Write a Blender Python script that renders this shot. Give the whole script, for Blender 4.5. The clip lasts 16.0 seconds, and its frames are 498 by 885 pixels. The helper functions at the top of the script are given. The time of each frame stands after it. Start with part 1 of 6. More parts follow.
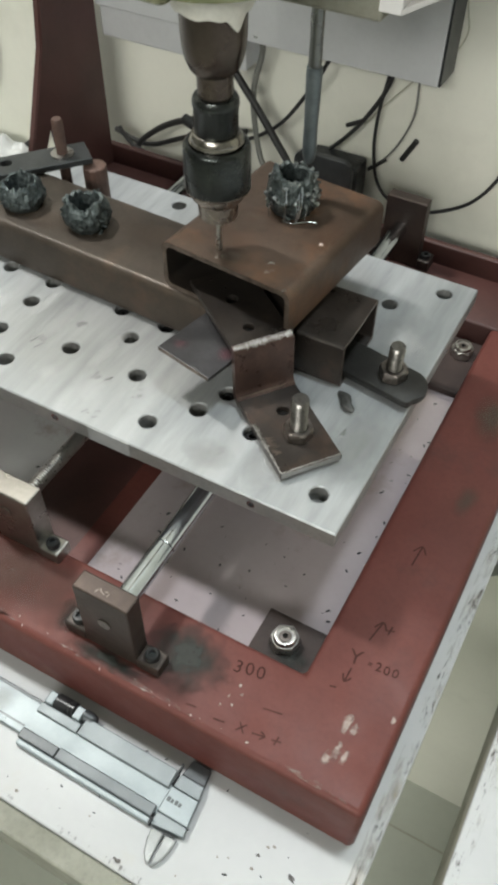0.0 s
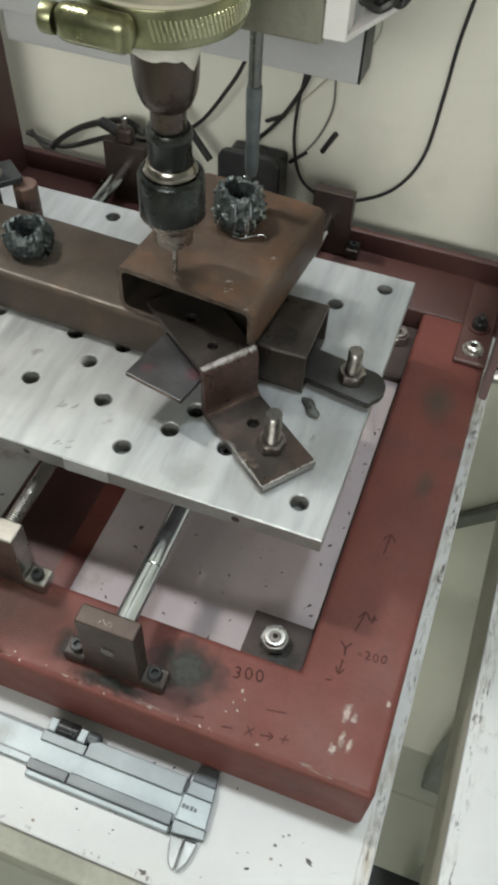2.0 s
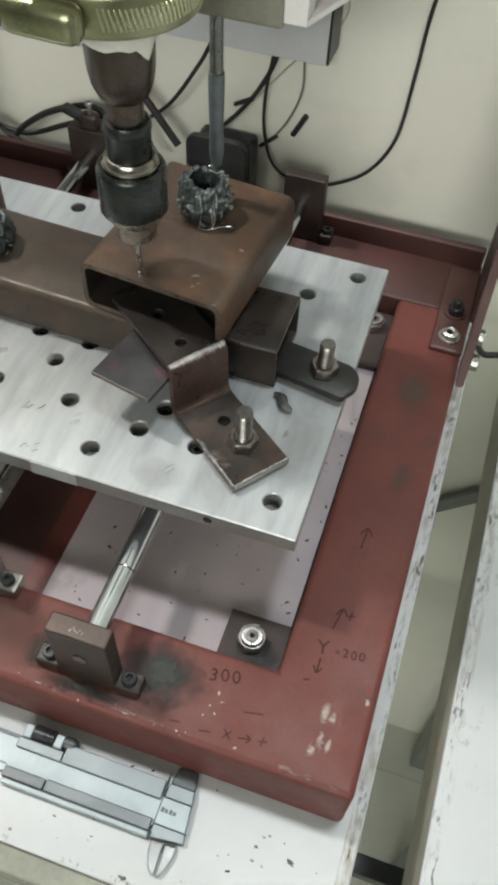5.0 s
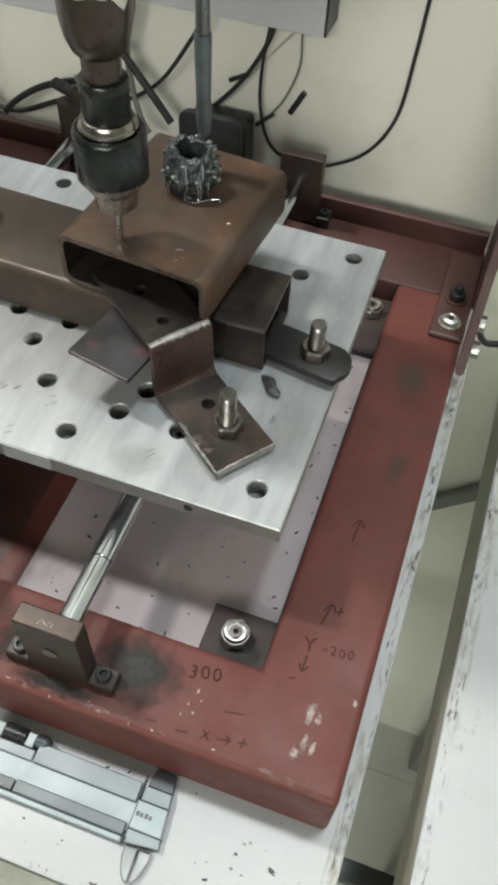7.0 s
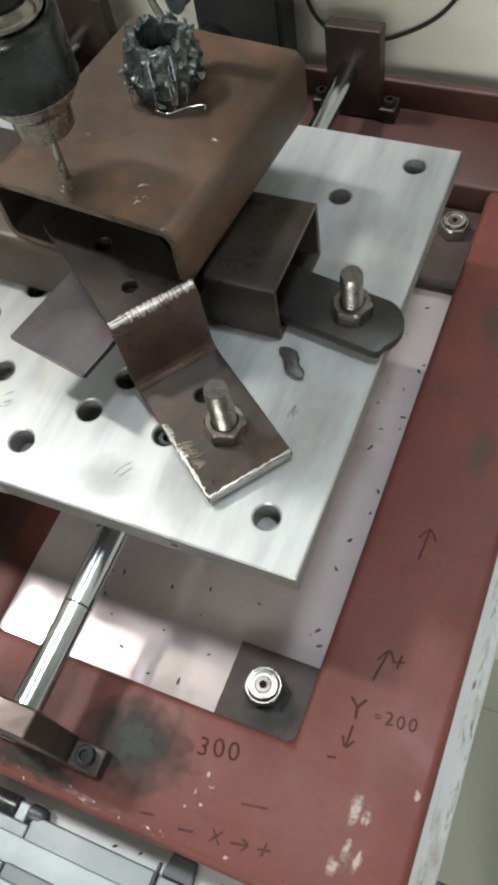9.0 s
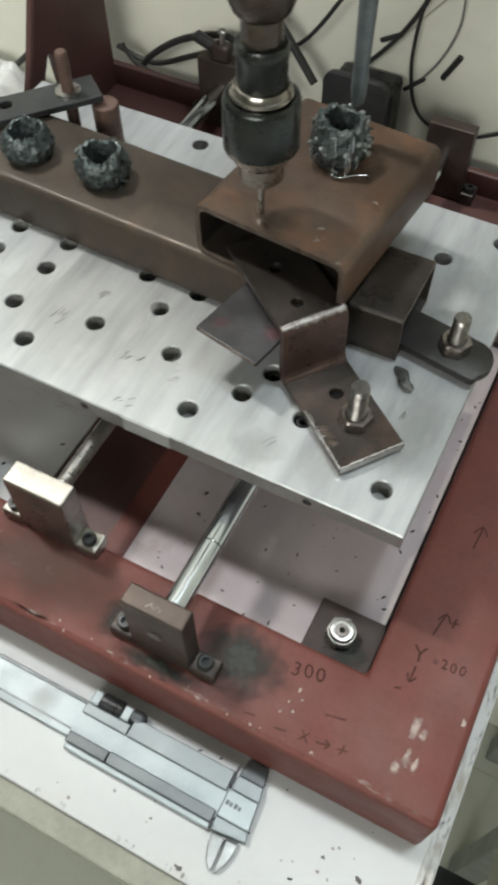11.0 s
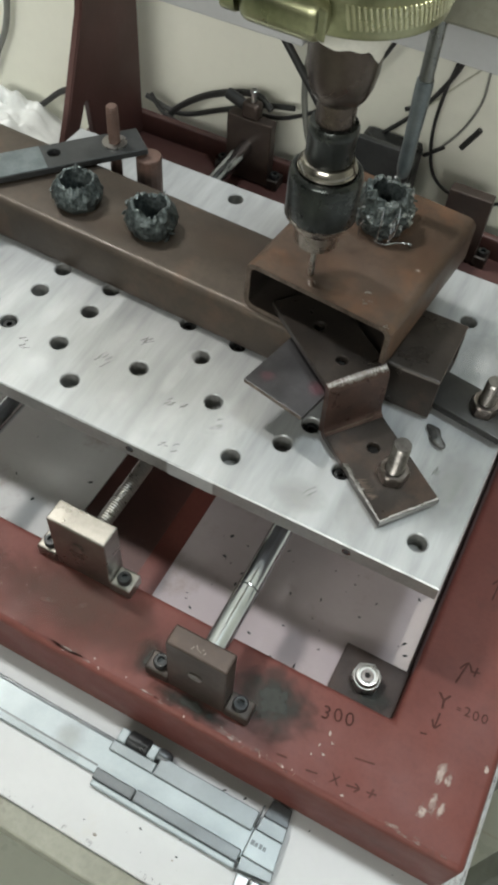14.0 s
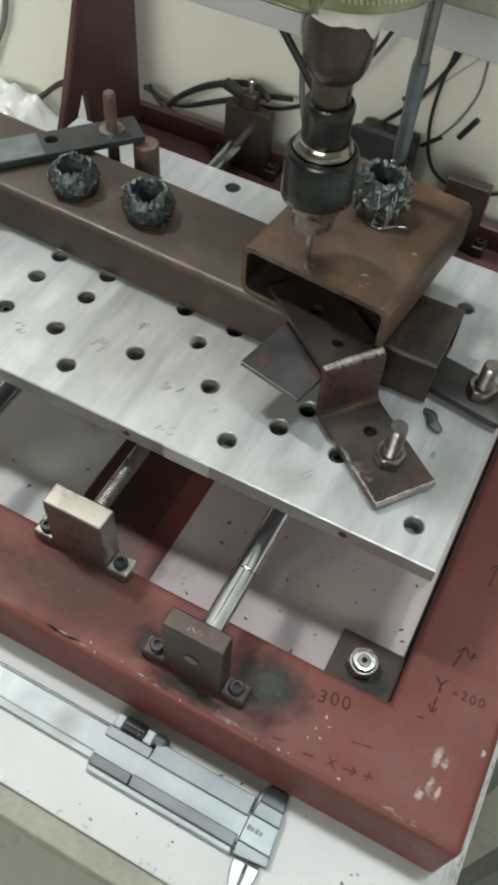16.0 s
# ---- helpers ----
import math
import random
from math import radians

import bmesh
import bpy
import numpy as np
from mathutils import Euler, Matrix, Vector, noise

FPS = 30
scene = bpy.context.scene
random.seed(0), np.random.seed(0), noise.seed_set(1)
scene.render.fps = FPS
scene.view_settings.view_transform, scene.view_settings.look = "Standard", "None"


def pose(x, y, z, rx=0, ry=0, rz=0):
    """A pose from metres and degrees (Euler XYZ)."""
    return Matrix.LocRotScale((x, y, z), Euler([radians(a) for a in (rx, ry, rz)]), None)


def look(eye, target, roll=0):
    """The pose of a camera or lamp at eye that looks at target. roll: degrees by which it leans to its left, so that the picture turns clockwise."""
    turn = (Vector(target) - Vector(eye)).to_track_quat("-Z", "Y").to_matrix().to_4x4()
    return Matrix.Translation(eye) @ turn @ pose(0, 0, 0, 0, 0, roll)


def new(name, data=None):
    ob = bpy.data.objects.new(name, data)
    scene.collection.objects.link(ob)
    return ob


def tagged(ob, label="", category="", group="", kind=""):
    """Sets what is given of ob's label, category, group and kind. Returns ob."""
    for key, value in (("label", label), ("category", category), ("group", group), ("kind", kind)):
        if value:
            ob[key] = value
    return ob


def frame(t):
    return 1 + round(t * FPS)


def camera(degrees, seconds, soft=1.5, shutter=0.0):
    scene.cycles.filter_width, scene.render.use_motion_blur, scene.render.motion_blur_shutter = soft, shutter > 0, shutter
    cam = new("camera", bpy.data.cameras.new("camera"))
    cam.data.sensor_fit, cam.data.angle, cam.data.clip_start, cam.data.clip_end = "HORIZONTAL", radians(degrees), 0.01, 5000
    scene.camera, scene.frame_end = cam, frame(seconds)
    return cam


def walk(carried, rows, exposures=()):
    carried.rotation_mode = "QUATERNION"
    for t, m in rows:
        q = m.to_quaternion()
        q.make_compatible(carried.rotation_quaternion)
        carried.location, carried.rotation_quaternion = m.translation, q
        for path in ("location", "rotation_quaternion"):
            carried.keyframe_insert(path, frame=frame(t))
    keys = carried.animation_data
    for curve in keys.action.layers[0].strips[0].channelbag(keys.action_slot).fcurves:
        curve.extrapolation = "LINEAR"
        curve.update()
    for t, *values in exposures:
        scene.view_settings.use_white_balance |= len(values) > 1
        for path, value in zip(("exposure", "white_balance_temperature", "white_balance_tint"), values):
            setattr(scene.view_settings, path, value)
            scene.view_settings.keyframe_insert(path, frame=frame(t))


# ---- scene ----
cam = camera(33.74, 16.0, 3.7, 0.25)
ROWS = [
    (0, 0.0580, -0.1843, 0.2711, 40.95, -0.37, 28.80),
    (0.5, 0.0659, -0.1831, 0.2879, 41.99, 1.02, 27.79),
    (1, 0.0576, -0.1830, 0.2907, 41.45, 0.73, 26.35),
    (1.5, 0.0394, -0.1783, 0.3021, 39.55, -0.31, 23.26),
    (2, 0.0245, -0.1878, 0.2947, 38.40, -1.89, 20.08),
    (2.5, 0.0241, -0.1900, 0.2906, 37.11, -2.16, 18.85),
    (3, 0.0309, -0.1870, 0.2940, 36.85, -1.84, 18.79),
    (3.5, 0.0316, -0.1886, 0.2951, 36.84, -1.98, 18.61),
    (6, 0.0243, -0.1605, 0.2899, 37.02, -1.78, 18.45),
    (6.5, 0.0362, -0.1573, 0.2817, 37.43, -1.92, 18.52),
    (7, 0.0337, -0.1649, 0.2750, 36.85, -1.93, 19.26),
    (7.5, 0.0299, -0.1484, 0.2761, 34.71, 0.19, 20.17),
    (8, 0.0357, -0.0893, 0.2339, 30.89, 4.68, 20.08),
    (8.2, 0.0428, -0.0742, 0.2138, 30.12, 6.77, 20.93),
    (10.3, 0.0438, -0.0755, 0.2459, 31.43, 6.56, 24.34),
    (10.5, 0.0398, -0.0918, 0.2604, 32.11, 4.94, 25.31),
    (11, 0.0144, -0.1510, 0.2700, 33.71, 0.44, 27.14),
    (11.5, -0.0065, -0.1777, 0.2776, 34.63, -1.58, 29.29),
    (12, -0.0168, -0.1779, 0.2849, 35.21, -2.91, 29.17),
    (12.5, -0.0085, -0.1640, 0.2876, 35.64, -2.98, 28.18),
    (13, -0.0127, -0.1589, 0.2872, 35.70, -3.01, 27.72),
    (13.5, -0.0168, -0.1638, 0.2875, 35.77, -3.28, 27.45),
    (14, -0.0157, -0.1679, 0.2847, 35.80, -3.27, 27.44),
    (14.5, -0.0161, -0.1706, 0.2837, 35.93, -3.24, 27.45),
    (15, -0.0151, -0.1717, 0.2830, 35.99, -3.26, 27.44),
    (15.5, -0.0146, -0.1733, 0.2808, 36.05, -3.48, 27.34),
    (16, -0.0110, -0.1730, 0.2794, 36.06, -3.27, 27.45),
]
EXPOSURES = [(0.0, -0.03), (1.0, -0.07), (7.0, -0.01), (8.0, -0.20), (8.2, -0.03), (10.3, 0.10), (11.0, -0.03), (11.6, -0.27), (12.2, -0.12), (16.0, -0.10)]
walk(cam, [(t, pose(x, y, z, rx, ry, rz)) for t, x, y, z, rx, ry, rz in ROWS], EXPOSURES)

# ---- world and light ----
world = bpy.data.worlds.new("room_air")
scene.world = world
world.use_nodes = True
world.node_tree.nodes["Background"].inputs[0].default_value = (0.75, 0.8, 0.85, 1)
world.node_tree.nodes["Background"].inputs[1].default_value = 0.3


def area_lamp(name, eye, target, sx, sy, watts, colour):
    data = bpy.data.lights.new(name, "AREA")
    data.shape, data.size, data.size_y, data.energy, data.color = "RECTANGLE", sx, sy, watts, colour
    ob = new(name, data)
    ob.matrix_world = look(eye, target)
    return ob


area_lamp("bench_ceiling_lamp", (0.22, 0.23, 1.88), (0.10, 0.08, 0.0), 0.30, 0.12, 22.5, (0.84, 0.945, 1.0))
area_lamp("ceiling_tube_lamp", (-1.12, 0.20, 1.90), (-0.10, 0.04, 0.0), 0.14, 0.20, 34.5, (0.985, 0.975, 0.93))
# Fill light added far in front to brighten the wall under the gantry.
area_lamp("room_lamp", (0.25, -3.2, 1.80), (0.05, 0.0, 0.0), 2.2, 0.7, 108.0, (0.98, 0.985, 0.925))

# ---- materials ----


def mat(name, c1, c2, rough=(0.4, 0.6), metal=0.0, scale=40.0, fine=500.0, bump=0.15, mix_fine=0.25, stretch=(1, 1, 1),
        stain=None, stain_scale=25.0, stain_at=(0.58, 0.66), spec=0.5, coat=0.0, random_tint=0.0, bump_scale=None, bump_stretch=None):
    """A procedural surface: two colours mixed by a broad noise, fine grain, stains with a shape of their own, relief."""
    m = bpy.data.materials.new(name)
    m.use_nodes = True
    nt = m.node_tree
    nd, ln = nt.nodes, nt.links
    b = nd["Principled BSDF"]
    tc = nd.new("ShaderNodeTexCoord")
    mp = nd.new("ShaderNodeMapping")
    mp.inputs["Scale"].default_value = stretch
    ln.new(tc.outputs["Object"], mp.inputs["Vector"])

    def noise_node(s, detail=5.0, rough_=0.6, vec=None):
        n = nd.new("ShaderNodeTexNoise")
        n.inputs["Scale"].default_value = s
        n.inputs["Detail"].default_value = detail
        n.inputs["Roughness"].default_value = rough_
        ln.new((vec or mp).outputs[0], n.inputs["Vector"])
        return n

    def ramp(src, lo, hi, a=(0, 0, 0, 1), z=(1, 1, 1, 1)):
        r = nd.new("ShaderNodeValToRGB")
        r.color_ramp.elements[0].position, r.color_ramp.elements[1].position = lo, hi
        r.color_ramp.elements[0].color, r.color_ramp.elements[1].color = a, z
        ln.new(src, r.inputs["Fac"])
        return r

    def mixed(fac, a, z):
        x = nd.new("ShaderNodeMix")
        x.data_type = "RGBA"
        for sock, val in ((x.inputs["Factor"], fac), (x.inputs["A"], a), (x.inputs["B"], z)):
            if isinstance(val, (int, float)):
                sock.default_value = val
            elif isinstance(val, tuple):
                sock.default_value = (*val[:3], 1)
            else:
                ln.new(val, sock)
        return x.outputs["Result"]

    big = noise_node(scale)
    small = noise_node(fine, 3.0)
    col = mixed(ramp(big.outputs["Fac"], 0.33, 0.67).outputs["Color"], c1, c2)
    dark = tuple(v * 0.62 for v in c1)
    f = nd.new("ShaderNodeMath")
    f.operation = "MULTIPLY"
    ln.new(ramp(small.outputs["Fac"], 0.45, 0.75).outputs["Color"], f.inputs[0])
    f.inputs[1].default_value = mix_fine
    col = mixed(f.outputs[0], col, dark)
    if stain:
        st = noise_node(stain_scale, 6.0, 0.65)
        col = mixed(ramp(st.outputs["Fac"], *stain_at).outputs["Color"], col, stain)
    if random_tint:
        oi = nd.new("ShaderNodeObjectInfo")
        hv = nd.new("ShaderNodeHueSaturation")
        mr = nd.new("ShaderNodeMapRange")
        mr.inputs["To Min"].default_value, mr.inputs["To Max"].default_value = 1 - random_tint, 1 + random_tint
        ln.new(oi.outputs["Random"], mr.inputs["Value"])
        ln.new(mr.outputs["Result"], hv.inputs["Value"])
        ln.new(col, hv.inputs["Color"])
        col = hv.outputs["Color"]
    ln.new(col, b.inputs["Base Color"])
    rr = nd.new("ShaderNodeMapRange")
    rr.inputs["From Min"].default_value, rr.inputs["From Max"].default_value = 0.3, 0.7
    rr.inputs["To Min"].default_value, rr.inputs["To Max"].default_value = rough
    ln.new(noise_node(scale * 1.7, 6.0).outputs["Fac"], rr.inputs["Value"])
    ln.new(rr.outputs["Result"], b.inputs["Roughness"])
    b.inputs["Metallic"].default_value = metal
    b.inputs["Specular IOR Level"].default_value = spec
    b.inputs["Coat Weight"].default_value = coat
    b.inputs["Coat Roughness"].default_value = 0.12
    if bump:
        bp = nd.new("ShaderNodeBump")
        bp.inputs["Strength"].default_value = bump
        bp.inputs["Distance"].default_value = 0.0006
        src = small
        if bump_scale:
            vec = None
            if bump_stretch:
                vec = nd.new("ShaderNodeMapping")
                vec.inputs["Scale"].default_value = bump_stretch
                ln.new(tc.outputs["Object"], vec.inputs["Vector"])
            src = noise_node(bump_scale, 4.0, 0.6, vec)
        ln.new(src.outputs["Fac"], bp.inputs["Height"])
        ln.new(bp.outputs["Normal"], b.inputs["Normal"])
    return m


RED = mat("red_oxide_paint", (0.091, 0.0262, 0.0208), (0.124, 0.0380, 0.0305), (0.40, 0.66), spec=0.28, scale=22, fine=420, bump=0.10, mix_fine=0.25,
          stain=(0.062, 0.028, 0.024), stain_scale=14, stain_at=(0.60, 0.74))
# Darkened copy of the red; the shade at the back rail is in this colour.
RED_DARK = mat("darkened_red_paint", (0.052, 0.0215, 0.018), (0.074, 0.029, 0.0245), (0.40, 0.60), scale=18, fine=300, bump=0.10)
ALU = mat("milled_aluminium", (0.29, 0.30, 0.305), (0.42, 0.432, 0.438), (0.30, 0.46), metal=0.35, scale=110, fine=900, bump=0.03, mix_fine=0.08, stretch=(1, 0.12, 1),
          stain=(0.46, 0.465, 0.465), stain_scale=40, stain_at=(0.52, 0.85), bump_scale=150, bump_stretch=(3, 0.3, 1))
ALU_EDGE = mat("sawn_aluminium_edge", (0.30, 0.30, 0.295), (0.40, 0.40, 0.39), (0.46, 0.60), metal=0.9, scale=40, fine=600, bump=0.12)
RUST = mat("rusty_mild_steel", (0.069, 0.046, 0.034), (0.104, 0.068, 0.047), (0.34, 0.60), metal=0.35, scale=26, fine=340, bump=0.14, mix_fine=0.35,
           stain=(0.175, 0.088, 0.048), stain_scale=34, stain_at=(0.52, 0.74))
TUBE_BROWN = mat("brown_oily_tube_steel", (0.045, 0.036, 0.029), (0.074, 0.058, 0.045), (0.32, 0.55), metal=0.3, spec=0.35, scale=24, fine=360, bump=0.12, mix_fine=0.3,
                 stain=(0.105, 0.070, 0.050), stain_scale=28, stain_at=(0.56, 0.76))
SCALE_STEEL = mat("mill_scale_steel", (0.026, 0.0218, 0.0190), (0.050, 0.0400, 0.0335), (0.22, 0.48), metal=0.5, scale=30, fine=380, bump=0.12, mix_fine=0.35,
                  stain=(0.100, 0.062, 0.047), stain_scale=32, stain_at=(0.57, 0.76))
BROWN_STEEL = mat("brown_oxidised_steel", (0.048, 0.036, 0.031), (0.078, 0.056, 0.045), (0.30, 0.50), metal=0.6, scale=34, fine=380, bump=0.12, mix_fine=0.3)
BLACK_BAR = mat("black_brown_bar_steel", (0.022, 0.0215, 0.0205), (0.043, 0.041, 0.038), (0.32, 0.48), metal=0.5, scale=36, fine=420, bump=0.1, mix_fine=0.3)
DARK_STEEL = mat("dark_grey_steel", (0.038, 0.041, 0.042), (0.066, 0.068, 0.069), (0.34, 0.5), metal=0.6, scale=30, fine=400, bump=0.08)
BRIGHT = mat("bright_ground_steel", (0.47, 0.505, 0.54), (0.62, 0.66, 0.70), (0.08, 0.18), metal=1.0, scale=60, fine=800, bump=0.02, mix_fine=0.08)
ZINC = mat("zinc_plated_steel", (0.40, 0.39, 0.37), (0.54, 0.53, 0.50), (0.22, 0.40), metal=1.0, scale=120, fine=900, bump=0.08, mix_fine=0.25)
BOLT_STEEL = mat("worn_bolt_steel", (0.17, 0.145, 0.13), (0.34, 0.31, 0.29), (0.25, 0.42), metal=1.0, scale=140, fine=900, bump=0.10, mix_fine=0.35)
THREAD = mat("dull_thread_steel", (0.15, 0.140, 0.132), (0.31, 0.295, 0.282), (0.24, 0.40), metal=1.0, scale=160, fine=900, bump=0.15, mix_fine=0.35)
BARE = mat("bare_cut_metal", (0.36, 0.34, 0.32), (0.54, 0.52, 0.50), (0.25, 0.45), metal=1.0, scale=200, fine=1200, bump=0.3)
BLOCK_STEEL = mat("ground_block_steel", (0.22, 0.208, 0.188), (0.34, 0.325, 0.295), (0.24, 0.38), metal=1.0, scale=40, fine=500, bump=0.08, mix_fine=0.25)
OILY_BROWN = mat("oil_soaked_brown_steel", (0.026, 0.020, 0.017), (0.048, 0.036, 0.030), (0.30, 0.50), metal=0.4, scale=60, fine=500, bump=0.12, mix_fine=0.3)
BLACK_OXIDE = mat("black_oxide_steel", (0.028, 0.029, 0.030), (0.055, 0.056, 0.058), (0.22, 0.4), metal=0.7, scale=60, fine=600, bump=0.06)
CHUCK = mat("blackened_chuck_steel", (0.030, 0.034, 0.033), (0.062, 0.067, 0.064), (0.20, 0.36), metal=0.85, scale=50, fine=700, bump=0.05)
NOSE = mat("worn_chuck_nose", (0.24, 0.205, 0.175), (0.36, 0.32, 0.28), (0.18, 0.34), metal=1.0, scale=80, fine=700, bump=0.05)
GEARBOX = mat("bronzed_gearbox", (0.054, 0.043, 0.036), (0.095, 0.075, 0.062), (0.20, 0.34), metal=0.8, scale=30, fine=400, bump=0.05)
BRASS_ZINC = mat("yellow_passivated_zinc", (0.20, 0.207, 0.12), (0.35, 0.352, 0.225), (0.24, 0.40), metal=1.0, scale=60, fine=700, bump=0.06)
CREAM = mat("cream_plastic", (0.62, 0.58, 0.46), (0.70, 0.66, 0.54), (0.30, 0.45), scale=16, fine=300, bump=0.03, mix_fine=0.08)
PAPER = mat("dirty_paper_wrap", (0.60, 0.585, 0.53), (0.74, 0.725, 0.67), (0.6, 0.8), scale=70, fine=500, bump=0.15)
WHITE_PLASTIC = mat("white_printed_plastic", (0.72, 0.70, 0.70), (0.80, 0.79, 0.79), (0.4, 0.55), scale=50, fine=700, bump=0.08, mix_fine=0.08)
PINK = mat("pink_plastic", (0.62, 0.30, 0.33), (0.72, 0.38, 0.40), (0.35, 0.5), scale=50, fine=500, bump=0.04, mix_fine=0.08)
SWARF = mat("burnt_steel_swarf", (0.028, 0.037, 0.038), (0.155, 0.18, 0.18), (0.28, 0.5), metal=0.7, scale=480, fine=1500, bump=0.5, mix_fine=0.5)
SWARF_DARK = mat("burnt_oil_black", (0.012, 0.014, 0.015), (0.035, 0.04, 0.042), (0.35, 0.6), metal=0.3, scale=300, fine=1200, bump=0.5)
BENCH = mat("white_laminate", (0.38, 0.388, 0.393), (0.445, 0.453, 0.455), (0.42, 0.58), scale=9, fine=260, bump=0.015, mix_fine=0.05,
            stain=(0.40, 0.39, 0.36), stain_scale=30, stain_at=(0.62, 0.80))
BENCH_EDGE = mat("grey_edge_band", (0.36, 0.35, 0.29), (0.46, 0.45, 0.385), (0.45, 0.6), scale=30, fine=300, bump=0.1, mix_fine=0.3)
FRAME_GREY = mat("grey_steel_tube", (0.16, 0.17, 0.155), (0.21, 0.22, 0.20), (0.4, 0.55), scale=20, fine=300, bump=0.05)
BENCH_OLIVE = mat("olive_grey_edge_strip", (0.175, 0.175, 0.14), (0.25, 0.25, 0.205), (0.5, 0.7), scale=40, fine=400, bump=0.1, mix_fine=0.3,
                  stain=(0.10, 0.095, 0.075), stain_scale=50, stain_at=(0.56, 0.74))
FLOOR = mat("grey_floor_tile", (0.44, 0.46, 0.40), (0.51, 0.53, 0.465), (0.25, 0.4), scale=3, fine=80, bump=0.02, mix_fine=0.1)
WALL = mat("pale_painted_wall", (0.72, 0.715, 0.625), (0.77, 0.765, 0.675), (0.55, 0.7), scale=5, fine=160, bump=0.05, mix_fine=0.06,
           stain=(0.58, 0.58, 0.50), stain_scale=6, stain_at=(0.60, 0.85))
# Unseen walls and ceiling: greyed so that less light bounces into the shadows.
WALL_GREY = mat("dimmed_unseen_wall", (0.28, 0.285, 0.26), (0.34, 0.345, 0.315), (0.55, 0.7), scale=5, fine=160, bump=0.05, mix_fine=0.06)
CEILING = mat("dimmed_unseen_ceiling", (0.50, 0.51, 0.50), (0.56, 0.565, 0.55), (0.7, 0.9), scale=4, fine=90, bump=0.02)
PANEL = mat("grey_sheet_metal", (0.50, 0.51, 0.515), (0.57, 0.58, 0.585), (0.40, 0.55), metal=0.1, scale=14, fine=300, bump=0.03, mix_fine=0.1)
CABLE = mat("black_cable_pvc", (0.012, 0.012, 0.012), (0.028, 0.028, 0.027), (0.35, 0.5), scale=60, fine=400, bump=0.03)
CABLE_GREY = mat("grey_cable_pvc", (0.14, 0.145, 0.13), (0.19, 0.19, 0.17), (0.4, 0.55), scale=60, fine=400, bump=0.03)
CABLE_PALE = mat("yellow_green_wire_pvc", (0.40, 0.40, 0.31), (0.48, 0.47, 0.37), (0.4, 0.55), scale=60, fine=400, bump=0.03)
CALIPER = mat("satin_caliper_steel", (0.22, 0.253, 0.263), (0.275, 0.31, 0.322), (0.38, 0.50), metal=0.3, scale=40, fine=900, bump=0.03, mix_fine=0.10)
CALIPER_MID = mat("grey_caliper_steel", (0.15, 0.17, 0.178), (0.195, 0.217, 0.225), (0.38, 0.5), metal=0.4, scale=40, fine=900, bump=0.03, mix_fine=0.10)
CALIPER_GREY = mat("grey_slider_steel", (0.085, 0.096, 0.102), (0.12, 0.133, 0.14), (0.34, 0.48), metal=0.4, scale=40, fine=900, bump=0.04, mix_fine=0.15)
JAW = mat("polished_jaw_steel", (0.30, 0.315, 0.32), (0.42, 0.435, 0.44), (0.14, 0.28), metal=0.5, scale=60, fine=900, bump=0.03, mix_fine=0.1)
# Darker copy of the caliper steel with shade in its colour; also engraved marks.
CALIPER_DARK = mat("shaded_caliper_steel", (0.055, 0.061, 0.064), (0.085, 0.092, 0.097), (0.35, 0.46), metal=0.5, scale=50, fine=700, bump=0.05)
INK = mat("brown_marker_ink", (0.038, 0.0142, 0.012), (0.058, 0.021, 0.0172), (0.6, 0.75), spec=0.1, scale=300, fine=1500, bump=0.02)
INK_FAINT = mat("faded_marker_ink", (0.050, 0.0180, 0.0148), (0.072, 0.0245, 0.0200), (0.6, 0.75), spec=0.15, scale=300, fine=1500, bump=0.02)
CHALK = mat("pale_scuff_paint", (0.30, 0.22, 0.20), (0.52, 0.45, 0.42), (0.6, 0.8), scale=500, fine=1800, bump=0.1, mix_fine=0.4)
SOOT = mat("oily_soot_stain", (0.030, 0.027, 0.025), (0.070, 0.062, 0.056), (0.45, 0.65), scale=70, fine=700, bump=0.04)
BAG = mat("white_plastic_bag", (0.50, 0.52, 0.515), (0.60, 0.615, 0.61), (0.3, 0.45), scale=20, fine=300, bump=0.05, mix_fine=0.05)

